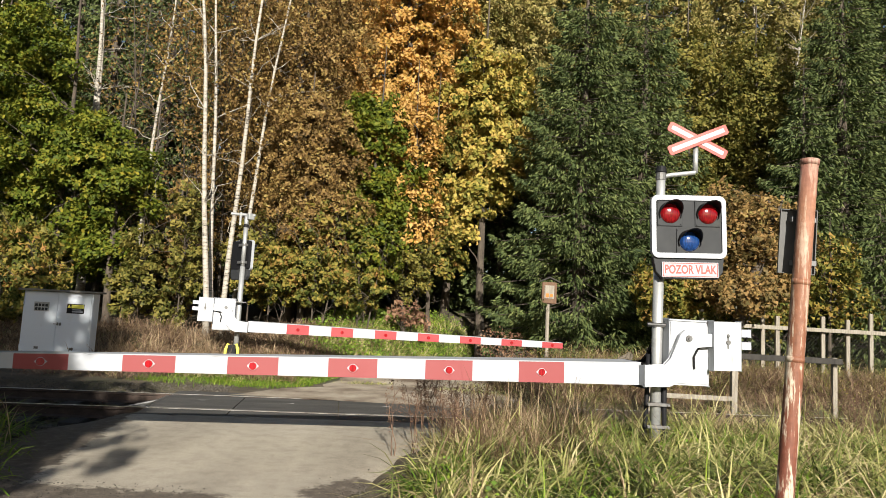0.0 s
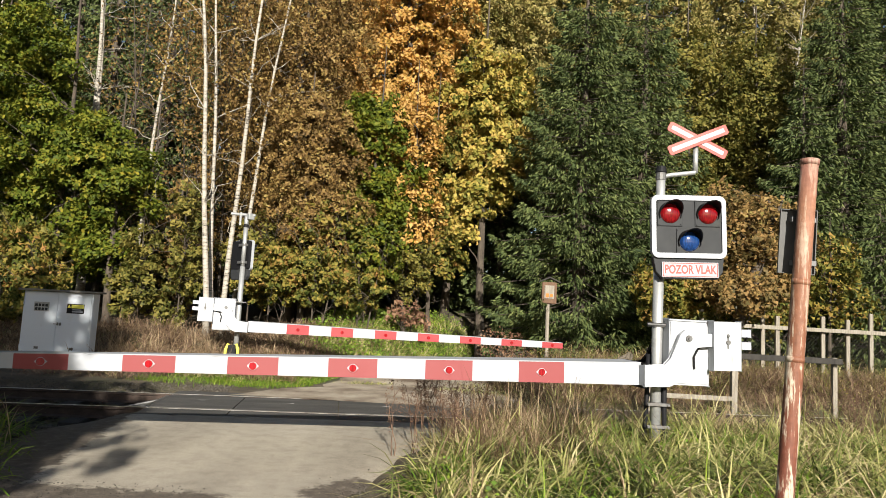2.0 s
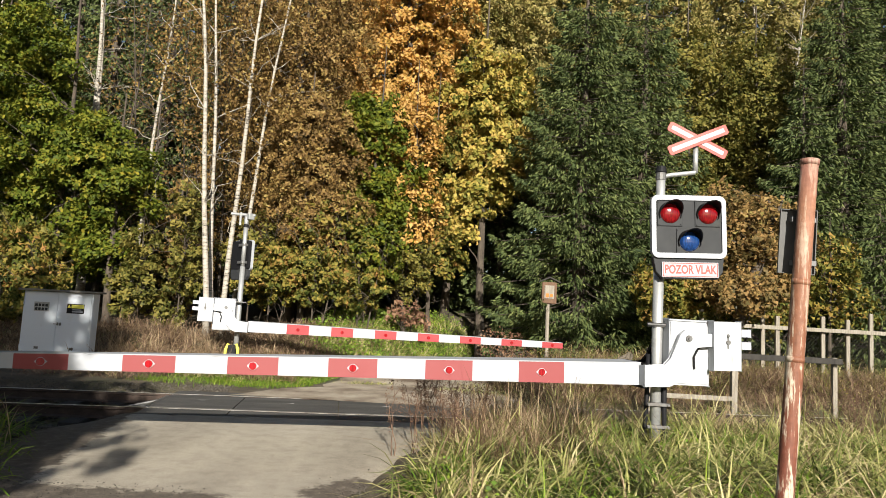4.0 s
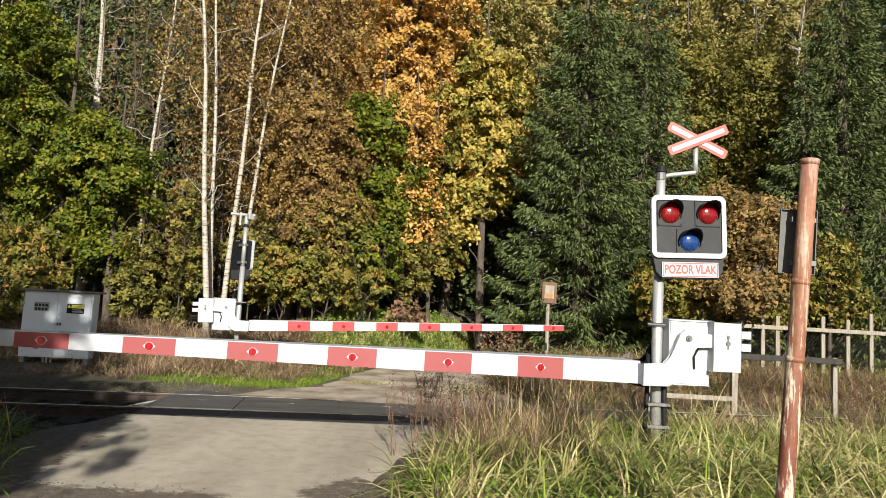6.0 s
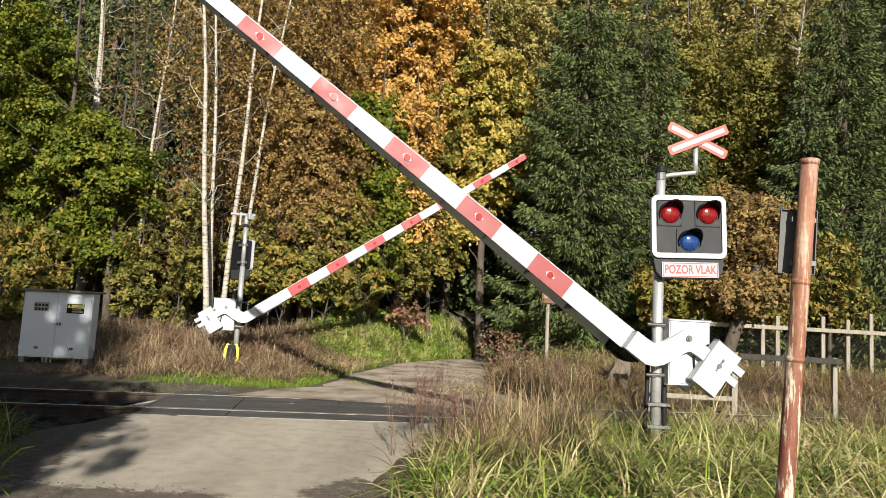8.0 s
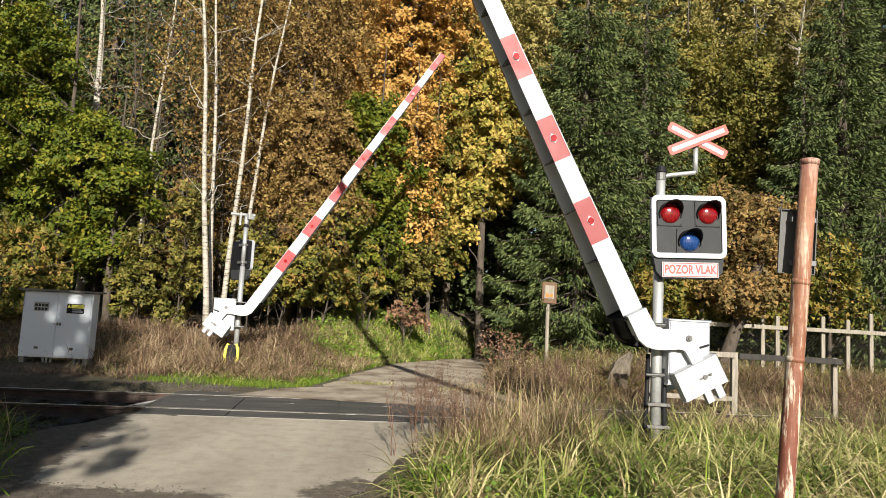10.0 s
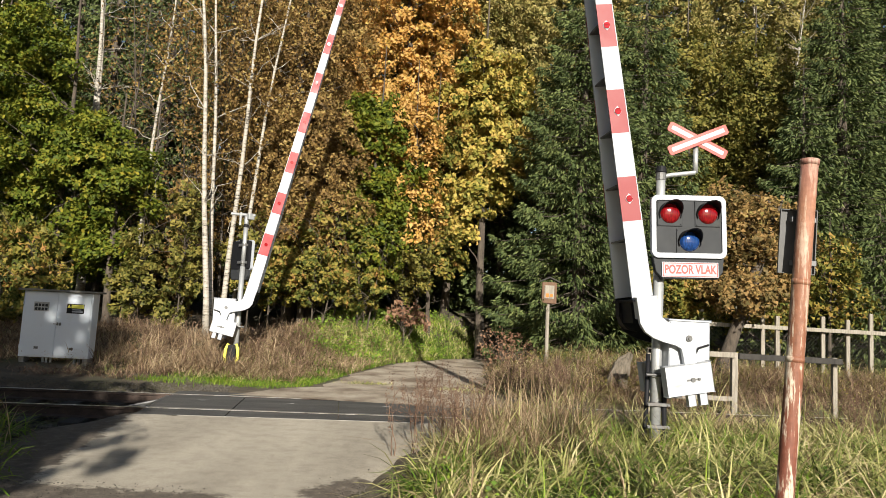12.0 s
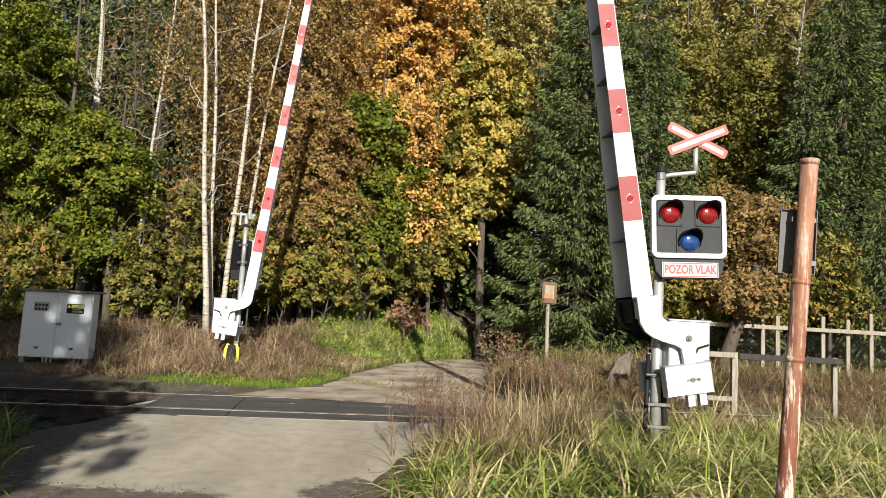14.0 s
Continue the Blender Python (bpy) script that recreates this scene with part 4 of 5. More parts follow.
def broadleaf(label, x, y, height, trunk_r, blobs, mat, n_leaf, leaf=0.11, bark="bark", lean=(0, 0), group="forest trees", seed=1, cluster=0.42, limbs=26, flat=0.55, kind_name="tree", stems=1, base=None, weep=0.35, gap=1.12, twigs=0):
    """blobs: (dx, dy, z, rx, ry, rz) of crown masses about the foot. The leaves sit in sprays at the ends of twigs."""
    rng = np.random.default_rng(seed)
    z0 = float(land(x, y)) if base is None else base
    t = thing(kind_name, pose(x, y, z0), label, "tree" if kind_name == "tree" else "shrub", group)
    bm = bmesh.new()
    tops = []
    for s in range(stems):
        off = (0.25 * s, 0.1 * s)
        pts, rad = [], []
        m = 12
        for k in range(m + 1):
            q = k / m
            w = 0.12 * height / 12
            pts.append((off[0] * (1 + 2 * q) + lean[0] * q + w * (math.sin(3.1 * q + seed) - math.sin(seed)) + 0.25 * w * math.sin(13 * q + seed), off[1] + lean[1] * q + w * math.cos(2.3 * q + seed * 2) - w, -0.2 + (height + 0.2) * q))
            rad.append(trunk_r * (1 - 0.86 * q) * (1.25 if k == 0 else 1))
        tube(bm, pts, rad, 10)
        tops.append(np.array(pts))
    L = cluster * 2.3
    cs = []
    for b in blobs:
        vol = (b[3] * b[4] * b[5]) ** (1 / 3)
        d = rng.normal(0, 1, (int(60 + 260 * (vol / L) ** 2), 3))
        d /= np.linalg.norm(d, axis=1)[:, None]
        r = rng.uniform(0.08, 1, (len(d), 1)) ** 0.42 * rng.uniform(0.75, 1.22, (len(d), 1))
        cs.append(np.array(b[:3]) + d * r * np.array(b[3:]))
    cs = np.concatenate(cs)
    order = rng.permutation(len(cs))[:2600]
    cs = cs[order]
    cs = spaced(rng, cs, gap * L, 0.62 if flat < 0.7 else 0.9)
    axis = np.stack([np.interp(cs[:, 2], tops[0][:, 2], tops[0][:, k]) for k in (0, 1)] + [cs[:, 2] - 0.5], 1)
    out = cs - axis + rng.normal(0, 0.45, cs.shape) * np.array([1, 1, 0.5])
    out[:, 2] -= weep * np.hypot(out[:, 0], out[:, 1]) + 0.25
    out /= np.linalg.norm(out, axis=1)[:, None] + 1e-9
    pick = rng.permutation(len(cs))[:limbs]
    for i in pick:
        c = cs[i]
        tp = tops[i % stems]
        zz = max(0.3, c[2] - 0.35 * np.hypot(c[0], c[1]) - 0.4)
        k = np.argmin(np.abs(tp[:, 2] - min(zz, tp[-1, 2] * 0.95)))
        D = np.linalg.norm(c - tp[k])
        tube(bm, limb_path(tp[k], c, rng, 0.06), [max(0.005, (0.010 if bark == "birch" else 0.016) * D ** 0.7 * (1 - 0.85 * j / 5)) for j in range(6)], 5, False)
    for i in range(twigs):
        tp = tops[i % stems]
        k = rng.integers(3, len(tp) - 1)
        a, D = rng.uniform(0, 6.283), rng.uniform(0.6, 2.0)
        e = tp[k] + np.array([math.cos(a) * D * 0.8, math.sin(a) * D * 0.8, D * rng.uniform(0.1, 0.9)])
        path = limb_path(tp[k], e, rng, 0.05)
        tube(bm, path, [0.013, 0.011, 0.009, 0.007, 0.005, 0.003], 4, False)
        for j in (2, 3, 4):
            tube(bm, [path[j], tuple(np.array(path[j]) + rng.normal(0, 0.22, 3) + np.array([0, 0, 0.12]))], [0.005, 0.002], 3, False)
    part("trunk", bm, bark, t, smooth=True)
    n_leaf = int(min(n_leaf, 138 * len(cs)))
    size = rng.uniform(0.6, 1.3, len(cs))
    idx = rng.choice(len(cs), n_leaf, p=size ** 2 / np.sum(size ** 2))
    o, Ls = out[idx], L * size[idx]
    across_ = np.stack([-o[:, 1], o[:, 0], 0 * o[:, 0]], 1)
    across_ /= np.linalg.norm(across_, axis=1)[:, None] + 1e-9
    s = rng.uniform(0, 1, n_leaf) ** 0.75
    side = rng.uniform(-1, 1, n_leaf) * 0.55 * np.sin(0.35 + 2.6 * s)
    thick = rng.normal(0, 0.10 + 0.14 * flat, n_leaf)
    P = cs[idx] + o * ((s - 0.5) * Ls)[:, None] + across_ * (side * Ls)[:, None]
    P[:, 2] += (thick - weep * 0.5 * s * s - 0.18 * side * side) * Ls
    V, F = leaves(rng, P, leaf, small=leaf < 0.135 or leaf > 0.18, lie=o * 0.55 + np.array([0, -0.15, 0.5]))
    ob = new("crown", sheet_mesh("crown", V, F, mat))
    ob.parent = t
    return t


def spruce(label, x, y, height, radius, seed=1, n=1.0, base=None, low=0.4, group="forest trees", wide=1.0):
    rng = np.random.default_rng(seed)
    z0 = float(land(x, y)) if base is None else base
    t = thing("spruce_tree", pose(x, y, z0), label, "tree", group)
    bm = bmesh.new()
    tube(bm, [(0, 0, -0.2), (0, 0, height * 0.5), (0, 0, height)], [0.017 * height, 0.010 * height, 0.01], 8)
    C, A, S = [], [], []
    bl = bm
    z = low
    while z < height - 0.15:
        q = z / height
        R = radius * (1 - q) ** 0.8 * rng.uniform(0.82, 1.12) + 0.12
        m = int((11 if q < 0.8 else 6) * min(1.0, n + 0.35))
        for k in range(m):
            a = 2 * math.pi * (k + rng.uniform(-0.4, 0.4)) / m + z * 3
            r = R * rng.uniform(0.68, 1.14)
            d = np.array([math.cos(a), math.sin(a), 0.0])
            # a bough that sags and lifts its tip, with twigs that hang from it
            bz = z + rng.uniform(-0.2, 0.2)
            if math.sin(a) < 0.55:
                tube(bl, [(0, 0, bz), tuple(d[:2] * r * 0.5) + (bz - 0.14 * r,), tuple(d[:2] * r * 0.97) + (bz - 0.20 * r,)], [0.022, 0.014, 0.005], 4, False)
            cnt = max(5, int(72 * n * r))
            s = rng.uniform(0.15, 1.0, cnt) ** 0.6
            side = rng.uniform(-1, 1, cnt) * (0.26 * r * (1.10 - s) + 0.06)
            perp = np.array([-d[1], d[0], 0])
            P = d[None] * (s * r)[:, None] + perp[None] * side[:, None]
            hang = rng.uniform(0, 1, cnt) ** 2 * 0.20
            P[:, 2] = bz - 0.24 * r * np.sin(s * 2.3) + 0.08 * r * s ** 4 - hang - 0.25 * np.abs(side)
            out = d[None] * 0.55 + perp[None] * (np.sign(side) * rng.uniform(0.0, 0.7, cnt))[:, None] + np.array([0, 0, 1])[None] * rng.uniform(-1.15, 0.10, (cnt, 1))
            out /= np.linalg.norm(out, axis=1)[:, None]
            C.append(P)
            A.append(out)
            S.append(rng.uniform(0.10, 0.24, cnt) * wide ** 0.5)
        z += rng.uniform(0.26, 0.42)
    part("trunk", bl, "bark", t, smooth=True)
    C, A, S = np.concatenate(C), np.concatenate(A), np.concatenate(S)
    w = np.cross(A, rng.normal(0, 1, A.shape))
    w /= np.linalg.norm(w, axis=1)[:, None] + 1e-9
    W = 0.027 * wide
    mid = C + A * (S * 0.45)[:, None]
    V = np.stack([C, mid + w * W, C + A * S[:, None], mid - w * W], 1).reshape(-1, 3)
    ob = new("foliage", sheet_mesh("foliage", V, np.arange(len(V)).reshape(-1, 4), "needles"))
    ob.parent = t
    return t


def blades(rng, P, length, width, lean=0.5, wind=(0, 0)):
    """Curved blades of grass, three steps each."""
    n = len(P)
    a = 3 * np.sin(1.9 * P[:, 0] + 1.1 * P[:, 1]) + 3 * np.cos(2.7 * P[:, 1] - 1.3 * P[:, 0]) + rng.normal(0, 1.3, n)
    d = np.stack([np.cos(a), np.sin(a), 0 * a], 1)
    side = np.stack([-np.sin(a + 0.6), np.cos(a + 0.6), 0 * a], 1)
    L = length * rng.uniform(0.45, 1.2, n)
    k = lean * rng.uniform(0.2, 1.5, n)
    V = []
    for s, wd in ((0.0, 1.0), (0.4, 0.9), (0.75, 0.6)):
        c = P + d * (L * k * (0.35 * s + 0.65 * s * s))[:, None] + np.array([0, 0, 1])[None] * (L * (s - 0.42 * k * s * s))[:, None] + np.array([*wind, 0])[None] * (L * s * s)[:, None]
        w = side * (width * wd * rng.uniform(0.7, 1.3, n) * 0.5)[:, None]
        V += [c - w, c + w]
    s = 1.0
    c = P + d * (L * k)[:, None] + np.array([0, 0, 1])[None] * (L * (1 - 0.52 * np.minimum(k, 1.6)))[:, None] + np.array([*wind, 0])[None] * L[:, None]
    w = side * (width * 0.12)
    V += [c - w, c + w]
    V = np.stack(V, 1).reshape(-1, 3)
    o = 8 * np.arange(n)[:, None]
    F = np.concatenate([o + np.array([[2 * i, 2 * i + 1, 2 * i + 3, 2 * i + 2]]) for i in range(3)])
    return V, F


def tufts(rng, n, x0, x1, y0, y1, keep, blades_each, length, width, spread=0.10, droop=1.6):
    """Tufts of long blades that fan out and arch over. Returns vertices and faces."""
    cx, cy = rng.uniform(x0, x1, n), rng.uniform(y0, y1, n)
    ok = keep(cx, cy)
    cx, cy = cx[ok], cy[ok]
    m = len(cx)
    tall, way = rng.uniform(0.55, 1.25, m), rng.uniform(0, 6.283, m)
    i = np.repeat(np.arange(m), rng.integers(int(blades_each * 0.5), int(blades_each * 1.5), m))
    k = len(i)
    a = way[i] + rng.normal(0, 1.25, k)
    d = np.stack([np.cos(a), np.sin(a)], 1)
    base = np.stack([cx[i], cy[i]], 1) + rng.normal(0, spread, (k, 2)) + d * 0.02
    P = np.column_stack([base, land(base[:, 0], base[:, 1]) + rng.uniform(0, 0.10, k)])
    L = length * tall[i] * rng.uniform(0.5, 1.15, k)
    e = np.clip(rng.normal(1.0, 0.33, k), 0.2, 1.57)
    bend = droop * rng.uniform(0.35, 1.3, k)
    turn = rng.normal(0, 0.4, k)
    V, steps = [], 4
    for j in range(steps + 1):
        s = j / steps
        aa = a + turn * s
        dd = np.stack([np.cos(aa), np.sin(aa), 0 * aa], 1)
        el = e - bend * s
        if j:
            P = P + (dd * np.cos(el)[:, None] + np.array([0, 0, 1])[None] * np.sin(el)[:, None]) * (L / steps)[:, None]
        w = np.stack([-np.sin(aa), np.cos(aa), 0.35 * np.sin(7 * a)], 1) * (width * rng.uniform(0.9, 1.1, k) * (1.0 - 0.88 * s ** 2.2) * 0.5)[:, None]
        V += [P - w, P + w]
    V = np.stack(V, 1).reshape(-1, 3)
    o = (2 * steps + 2) * np.arange(k)[:, None]
    F = np.concatenate([o + np.array([[2 * q, 2 * q + 1, 2 * q + 3, 2 * q + 2]]) for q in range(steps)])
    return V, F


def tuft_bed(name, label, mat, pieces, seed):
    """pieces: the arguments of tufts() after its random numbers."""
    rng = np.random.default_rng(seed)
    Vs, Fs, o = [], [], 0
    for row in pieces:
        V, F = tufts(rng, *row)
        Vs.append(V)
        Fs.append(F + o)
        o += len(V)
    return tagged(new(name, sheet_mesh(name, np.concatenate(Vs), np.concatenate(Fs), mat)), label, "grass", kind="stuff")


def patch(rng, n, x0, x1, y0, y1, keep=None, clump=0.0):
    x, y = rng.uniform(x0, x1, n), rng.uniform(y0, y1, n)
    if clump:
        m = max(8, int(n / 26))
        cx, cy = rng.uniform(x0, x1, m), rng.uniform(y0, y1, m)
        i = rng.integers(0, m, n)
        x, y = cx[i] + rng.normal(0, clump, n), cy[i] + rng.normal(0, clump, n)
    if keep is not None:
        k = keep(x, y)
        x, y = x[k], y[k]
    return np.stack([x, y, land(x, y)], 1)


def sward(name, label, mat, pieces, seed):
    """pieces: (places, length, width, lean)."""
    rng = np.random.default_rng(seed)
    Vs, Fs, o = [], [], 0
    for P, L, w, k in pieces:
        V, F = blades(rng, P, L, w, k)
        Vs.append(V)
        Fs.append(F + o)
        o += len(V)
    return tagged(new(name, sheet_mesh(name, np.concatenate(Vs), np.concatenate(Fs), mat)), label, "grass", kind="stuff")


# forest edge, from one side to the other
def forest():
    B = "birch"
    # birches with slender white trunks and thin rusty foliage
    birch = [(-6.13, 18.0, 15, 0.105, (-1.2, 0)), (-6.21, 18.6, 15, 0.085, (-0.75, 0)), (-6.19, 19.2, 15, 0.105, (0.85, 0)), (-6.2, 20.2, 14, 0.09, (1.15, 0)),
             (-9.22, 20.0, 14, 0.085, (0.27, 0)), (-12.2, 22.6, 16, 0.16, (-0.55, 0)), (-12.2, 22.9, 16, 0.13, (-0.1, 0)), (-15.6, 24.0, 16, 0.12, (-1.4, 0))]
    for i, (x, y, h, r, lean) in enumerate(birch):
        broadleaf("slender white-barked birch with thin rusty foliage", x, y, h, r * 0.82,
                  [(lean[0] * 0.7, 1.4, 8.6, 1.7, 0.9, 3.2), (lean[0] * 0.4, 1.7, 5.2, 1.3, 0.7, 1.8)], "brown_leaf", 900 if x < -8 else 4500, 0.085, B, lean, seed=20 + i, limbs=9, cluster=0.3, flat=0.8, group="birches", weep=1.0, gap=1.7, twigs=16)
    # brown thicket behind the birches
    for i, (x, y, h, many) in enumerate(((-6.9, 23.4, 14, 9000), (-4.9, 21.6, 13, 36000), (-4.6, 24.2, 14, 36000))):
        broadleaf("tall hornbeam with small russet and olive leaves", x, y, h, 0.15,
                  [(0, 0, 9.5, 2.1, 1.6, 3.4), (0.2, -0.3, 5.5, 2.0, 1.5, 2.6), (-0.3, -0.3, 2.8, 1.6, 1.2, 1.4)], "brown_leaf", many, 0.088, seed=40 + i, cluster=0.25, limbs=60, weep=0.7, twigs=24)
    broadleaf("tall olive-yellow birch beside the orange maple", -3.5, 25.2, 17, 0.13, [(0, 0, 12.2, 1.7, 1.3, 3.2), (0.1, 0, 8.0, 1.6, 1.2, 2.0)], "larch_leaf", 22000, 0.12, "birch", seed=47, cluster=0.3, limbs=40, weep=0.6)
    broadleaf("hornbeam with russet leaves over the bank", -4.2, 20.4, 8, 0.11, [(0, 0, 5.6, 1.5, 1.1, 1.7), (0.2, 0, 3.6, 1.6, 1.0, 1.1)], "brown_leaf", 26000, 0.09, seed=46, cluster=0.24, weep=0.6, limbs=40)
    # green trees over the cabinet
    for i, (x, y, h, b) in enumerate(((-11.6, 19.8, 11, [(-1.3, 0, 7.6, 1.2, 1.2, 1.9), (-0.9, -0.2, 5.2, 1.6, 1.2, 1.9), (1.0, -0.2, 4.6, 1.5, 1.1, 1.6), (0.2, 0, 2.6, 1.3, 1.0, 1.2)]),
                                      (-14.0, 20.6, 11, [(0, 0, 7.0, 1.6, 1.4, 3.4), (0.3, -0.3, 3.4, 1.5, 1.1, 2.0)]),
                                      (-9.6, 19.5, 7, [(0, 0, 4.3, 1.0, 0.9, 1.2), (-0.9, -0.2, 5.6, 0.9, 0.8, 0.8), (-0.3, 0, 2.4, 0.8, 0.7, 0.8)]))):
        broadleaf("green broadleaf tree with layered leaves at the wood's edge", x, y, h, 0.12, b, "green_leaf", 34000 if i < 2 else 12000, 0.135, seed=50 + i, cluster=0.30, flat=0.35, gap=1.2, limbs=40)
    for i, (x, y, h, r, mat) in enumerate(((-12.9, 18.2, 3.8, 0.9, "olive_leaf"), (-11.1, 18.0, 3.0, 0.8, "mixed_leaf"), (-8.5, 18.7, 3.2, 0.7, "olive_leaf"), (-7.5, 19.2, 4.4, 0.6, "olive_leaf"), (-10.5, 17.4, 1.9, 0.6, "mixed_leaf"), (-14.2, 18.0, 3.0, 0.9, "olive_leaf"), (-8.0, 20.4, 5.6, 0.8, "brown_leaf"))):
        broadleaf("sapling with yellow-green leaves at the wood's edge", x, y, h, 0.03, [(0, 0, h * 0.75, r * 0.8, 0.6, h * 0.2), (0.2, -0.1, h * 0.45, r, 0.6, h * 0.2), (-0.2, 0, h * 0.2, r * 0.8, 0.5, h * 0.14)], mat, 2600, 0.115, seed=60 + i, cluster=0.20, kind_name="shrub", group="edge shrubs", limbs=24, flat=0.35, gap=1.5, twigs=10)
    for i, (x, y, h, lean) in enumerate(((-11.4, 21.8, 12, 1.0), (-10.4, 22.4, 12.5, -0.8), (-9.7, 21.4, 11.5, 0.6), (-8.7, 22.6, 12.5, -0.5), (-8.1, 21.6, 11, 0.9), (-7.2, 22.2, 12, -0.6), (-10.9, 20.8, 6.5, 0.7), (-9.3, 20.2, 5.5, -0.5), (-7.9, 20.0, 5.0, 0.4), (-6.8, 21.0, 9.0, 0.5))):
        broadleaf("thin half-bare tree with grey twigs in the wood's shade", x, y, h, 0.05, [(lean * 0.5, 0, h * 0.68, 1.1, 0.8, h * 0.24)], "brown_leaf", 320, 0.08, "twig_bark", (lean, 0), seed=150 + i, cluster=0.26, limbs=14, weep=0.8, gap=1.8, twigs=30)
    # maples
    broadleaf("tall orange maple in autumn leaf", -1.6, 24.0, 17, 0.2, [(0, 0, 11.6, 2.1, 1.5, 2.6), (-0.9, -0.3, 8.6, 1.9, 1.3, 2.0), (0.7, -0.3, 8.0, 1.5, 1.2, 2.0), (-0.2, 0, 14.6, 1.8, 1.3, 2.0), (0.2, -0.2, 5.6, 1.5, 1.0, 1.4)], "orange_leaf", 52000, 0.165, seed=70, cluster=0.34, flat=0.5, limbs=40)
    broadleaf("yellow maple with bright leaves", 1.4, 23.0, 13, 0.16, [(-0.1, 0, 8.8, 1.6, 1.3, 1.9), (0.2, -0.2, 7.0, 1.4, 1.1, 1.5), (-0.8, -0.4, 5.4, 0.9, 0.8, 1.1)], "yellow_leaf", 34000, 0.17, seed=71, cluster=0.30, flat=0.45, gap=1.2, limbs=40)
    broadleaf("young maple with orange and yellow leaves", -0.35, 22.4, 9.0, 0.08, [(0, 0, 2.9, 1.1, 0.7, 0.9), (-0.5, 0.1, 4.7, 0.9, 0.7, 0.8), (0.1, 0.2, 6.3, 0.8, 0.7, 0.9)], "mixed_leaf", 8500, 0.165, seed=72, cluster=0.26, flat=0.6)
    broadleaf("rusty-leaved maple over the bank", -1.2, 21.6, 9, 0.08, [(0, 0, 4.2, 1.2, 0.8, 1.3), (-0.4, 0.1, 6.6, 1.2, 0.8, 1.4)], "orange_leaf", 9000, 0.15, seed=75, cluster=0.26, flat=0.6)
    broadleaf("green maple among autumn trees", -2.3, 21.2, 9, 0.09, [(-0.1, 0, 6.2, 1.0, 0.8, 1.2), (0.5, 0, 4.2, 1.1, 0.8, 1.2), (-0.5, 0, 3.0, 1.0, 0.7, 1.0)], "green_leaf", 15000, 0.15, seed=73, cluster=0.28, flat=0.55)
    broadleaf("yellow-green maple behind the orange one", 0.2, 25.5, 15, 0.16, [(0, 0, 12.4, 1.9, 1.3, 2.6), (0.6, 0, 9.4, 1.8, 1.1, 2.2), (1.6, 0.3, 12.0, 1.6, 1.2, 2.4)], "larch_leaf", 30000, 0.14, seed=74, cluster=0.32, flat=0.5)
    # shrubs on the bank
    for i, (x, y, z, rx, rz, mat, words) in enumerate(((-5.0, 19.6, 1.7, 1.0, 0.9, "mixed_leaf", "yellow-green maple shrub on the bank"), (-3.7, 19.4, 1.5, 1.1, 0.7, "mixed_leaf", "wide yellow-green maple shrub on the bank"),
                                      (-3.5, 20.0, 2.8, 1.3, 0.9, "mixed_leaf", "tall yellow-green maple shrub on the bank"), (-2.3, 20.4, 2.4, 1.0, 1.0, "green_leaf", "green sapling over the bank"), (-2.4, 19.8, 1.3, 0.7, 0.5, "mixed_leaf", "low yellow shrub on the bank"), (-5.7, 20.0, 2.4, 0.8, 1.2, "olive_leaf", "olive sapling behind the barrier"), (-1.2, 21.4, 2.3, 0.9, 0.8, "olive_leaf", "olive sapling at the bank's end"))):
        broadleaf(words, x, y, 2.9, 0.03, [(0, 0, z, rx, 0.7, rz), (0.2, -0.1, z * 0.72, rx * 0.8, 0.5, rz * 0.5)], mat, 3300, 0.135, seed=80 + i, cluster=0.19, kind_name="shrub", group="edge shrubs", stems=2, limbs=24, flat=0.35, gap=1.4, twigs=8)
    broadleaf("pink-leaved sapling in the shade", -1.05, 20.6, 1.4, 0.02, [(0, 0, 1.2, 0.55, 0.4, 0.28), (0.25, 0, 1.0, 0.4, 0.3, 0.2)], "pink_leaf", 420, 0.12, seed=90, cluster=0.15, kind_name="shrub", group="edge shrubs", limbs=10, flat=0.3)
    broadleaf("thin weed shrub with pinkish seed heads", 1.75, 18.4, 1.2, 0.02, [(0, 0, 0.6, 0.6, 0.5, 0.5), (0.6, 0, 0.5, 0.6, 0.4, 0.4)], "pink_leaf", 1000, 0.06, seed=91, cluster=0.12, kind_name="shrub", group="edge shrubs", limbs=40, flat=0.6)
    # spruces
    spruce("tall dense dark green spruce", 4.15, 20.2, 13.5, 3.0, 100, 1.15)
    spruce("tall spruce beside a wider one", 6.5, 21.8, 13.5, 2.8, 101, 1.0)
    broadleaf("tall olive-leaved birch behind the fence", 8.9, 24.0, 13, 0.11, [(0, 0, 9.0, 1.9, 1.4, 2.6), (0.2, 0, 5.4, 1.7, 1.2, 2.2)], "olive_leaf", 22000, 0.125, "bark", seed=102, cluster=0.36, limbs=24)
    broadleaf("olive-leaved tree behind the young spruce", 11.4, 24.5, 13, 0.11, [(0, 0, 9.0, 1.7, 1.4, 2.8), (0.2, 0, 5.4, 1.4, 1.2, 2.2)], "olive_leaf", 20000, 0.12, seed=107, cluster=0.36, limbs=24)
    spruce("dark spruce at the wood's edge", 12.9, 21.4, 15.0, 2.7, 103, 1.0)
    spruce("dark spruce at the wood's edge", 15.3, 22.4, 17.0, 2.9, 104, 0.9)
    spruce("young spruce near the fence", 11.2, 20.6, 9.5, 2.0, 105, 1.0)
    spruce("small spruce behind the fence", 12.3, 18.6, 4.6, 1.3, 106, 1.0)
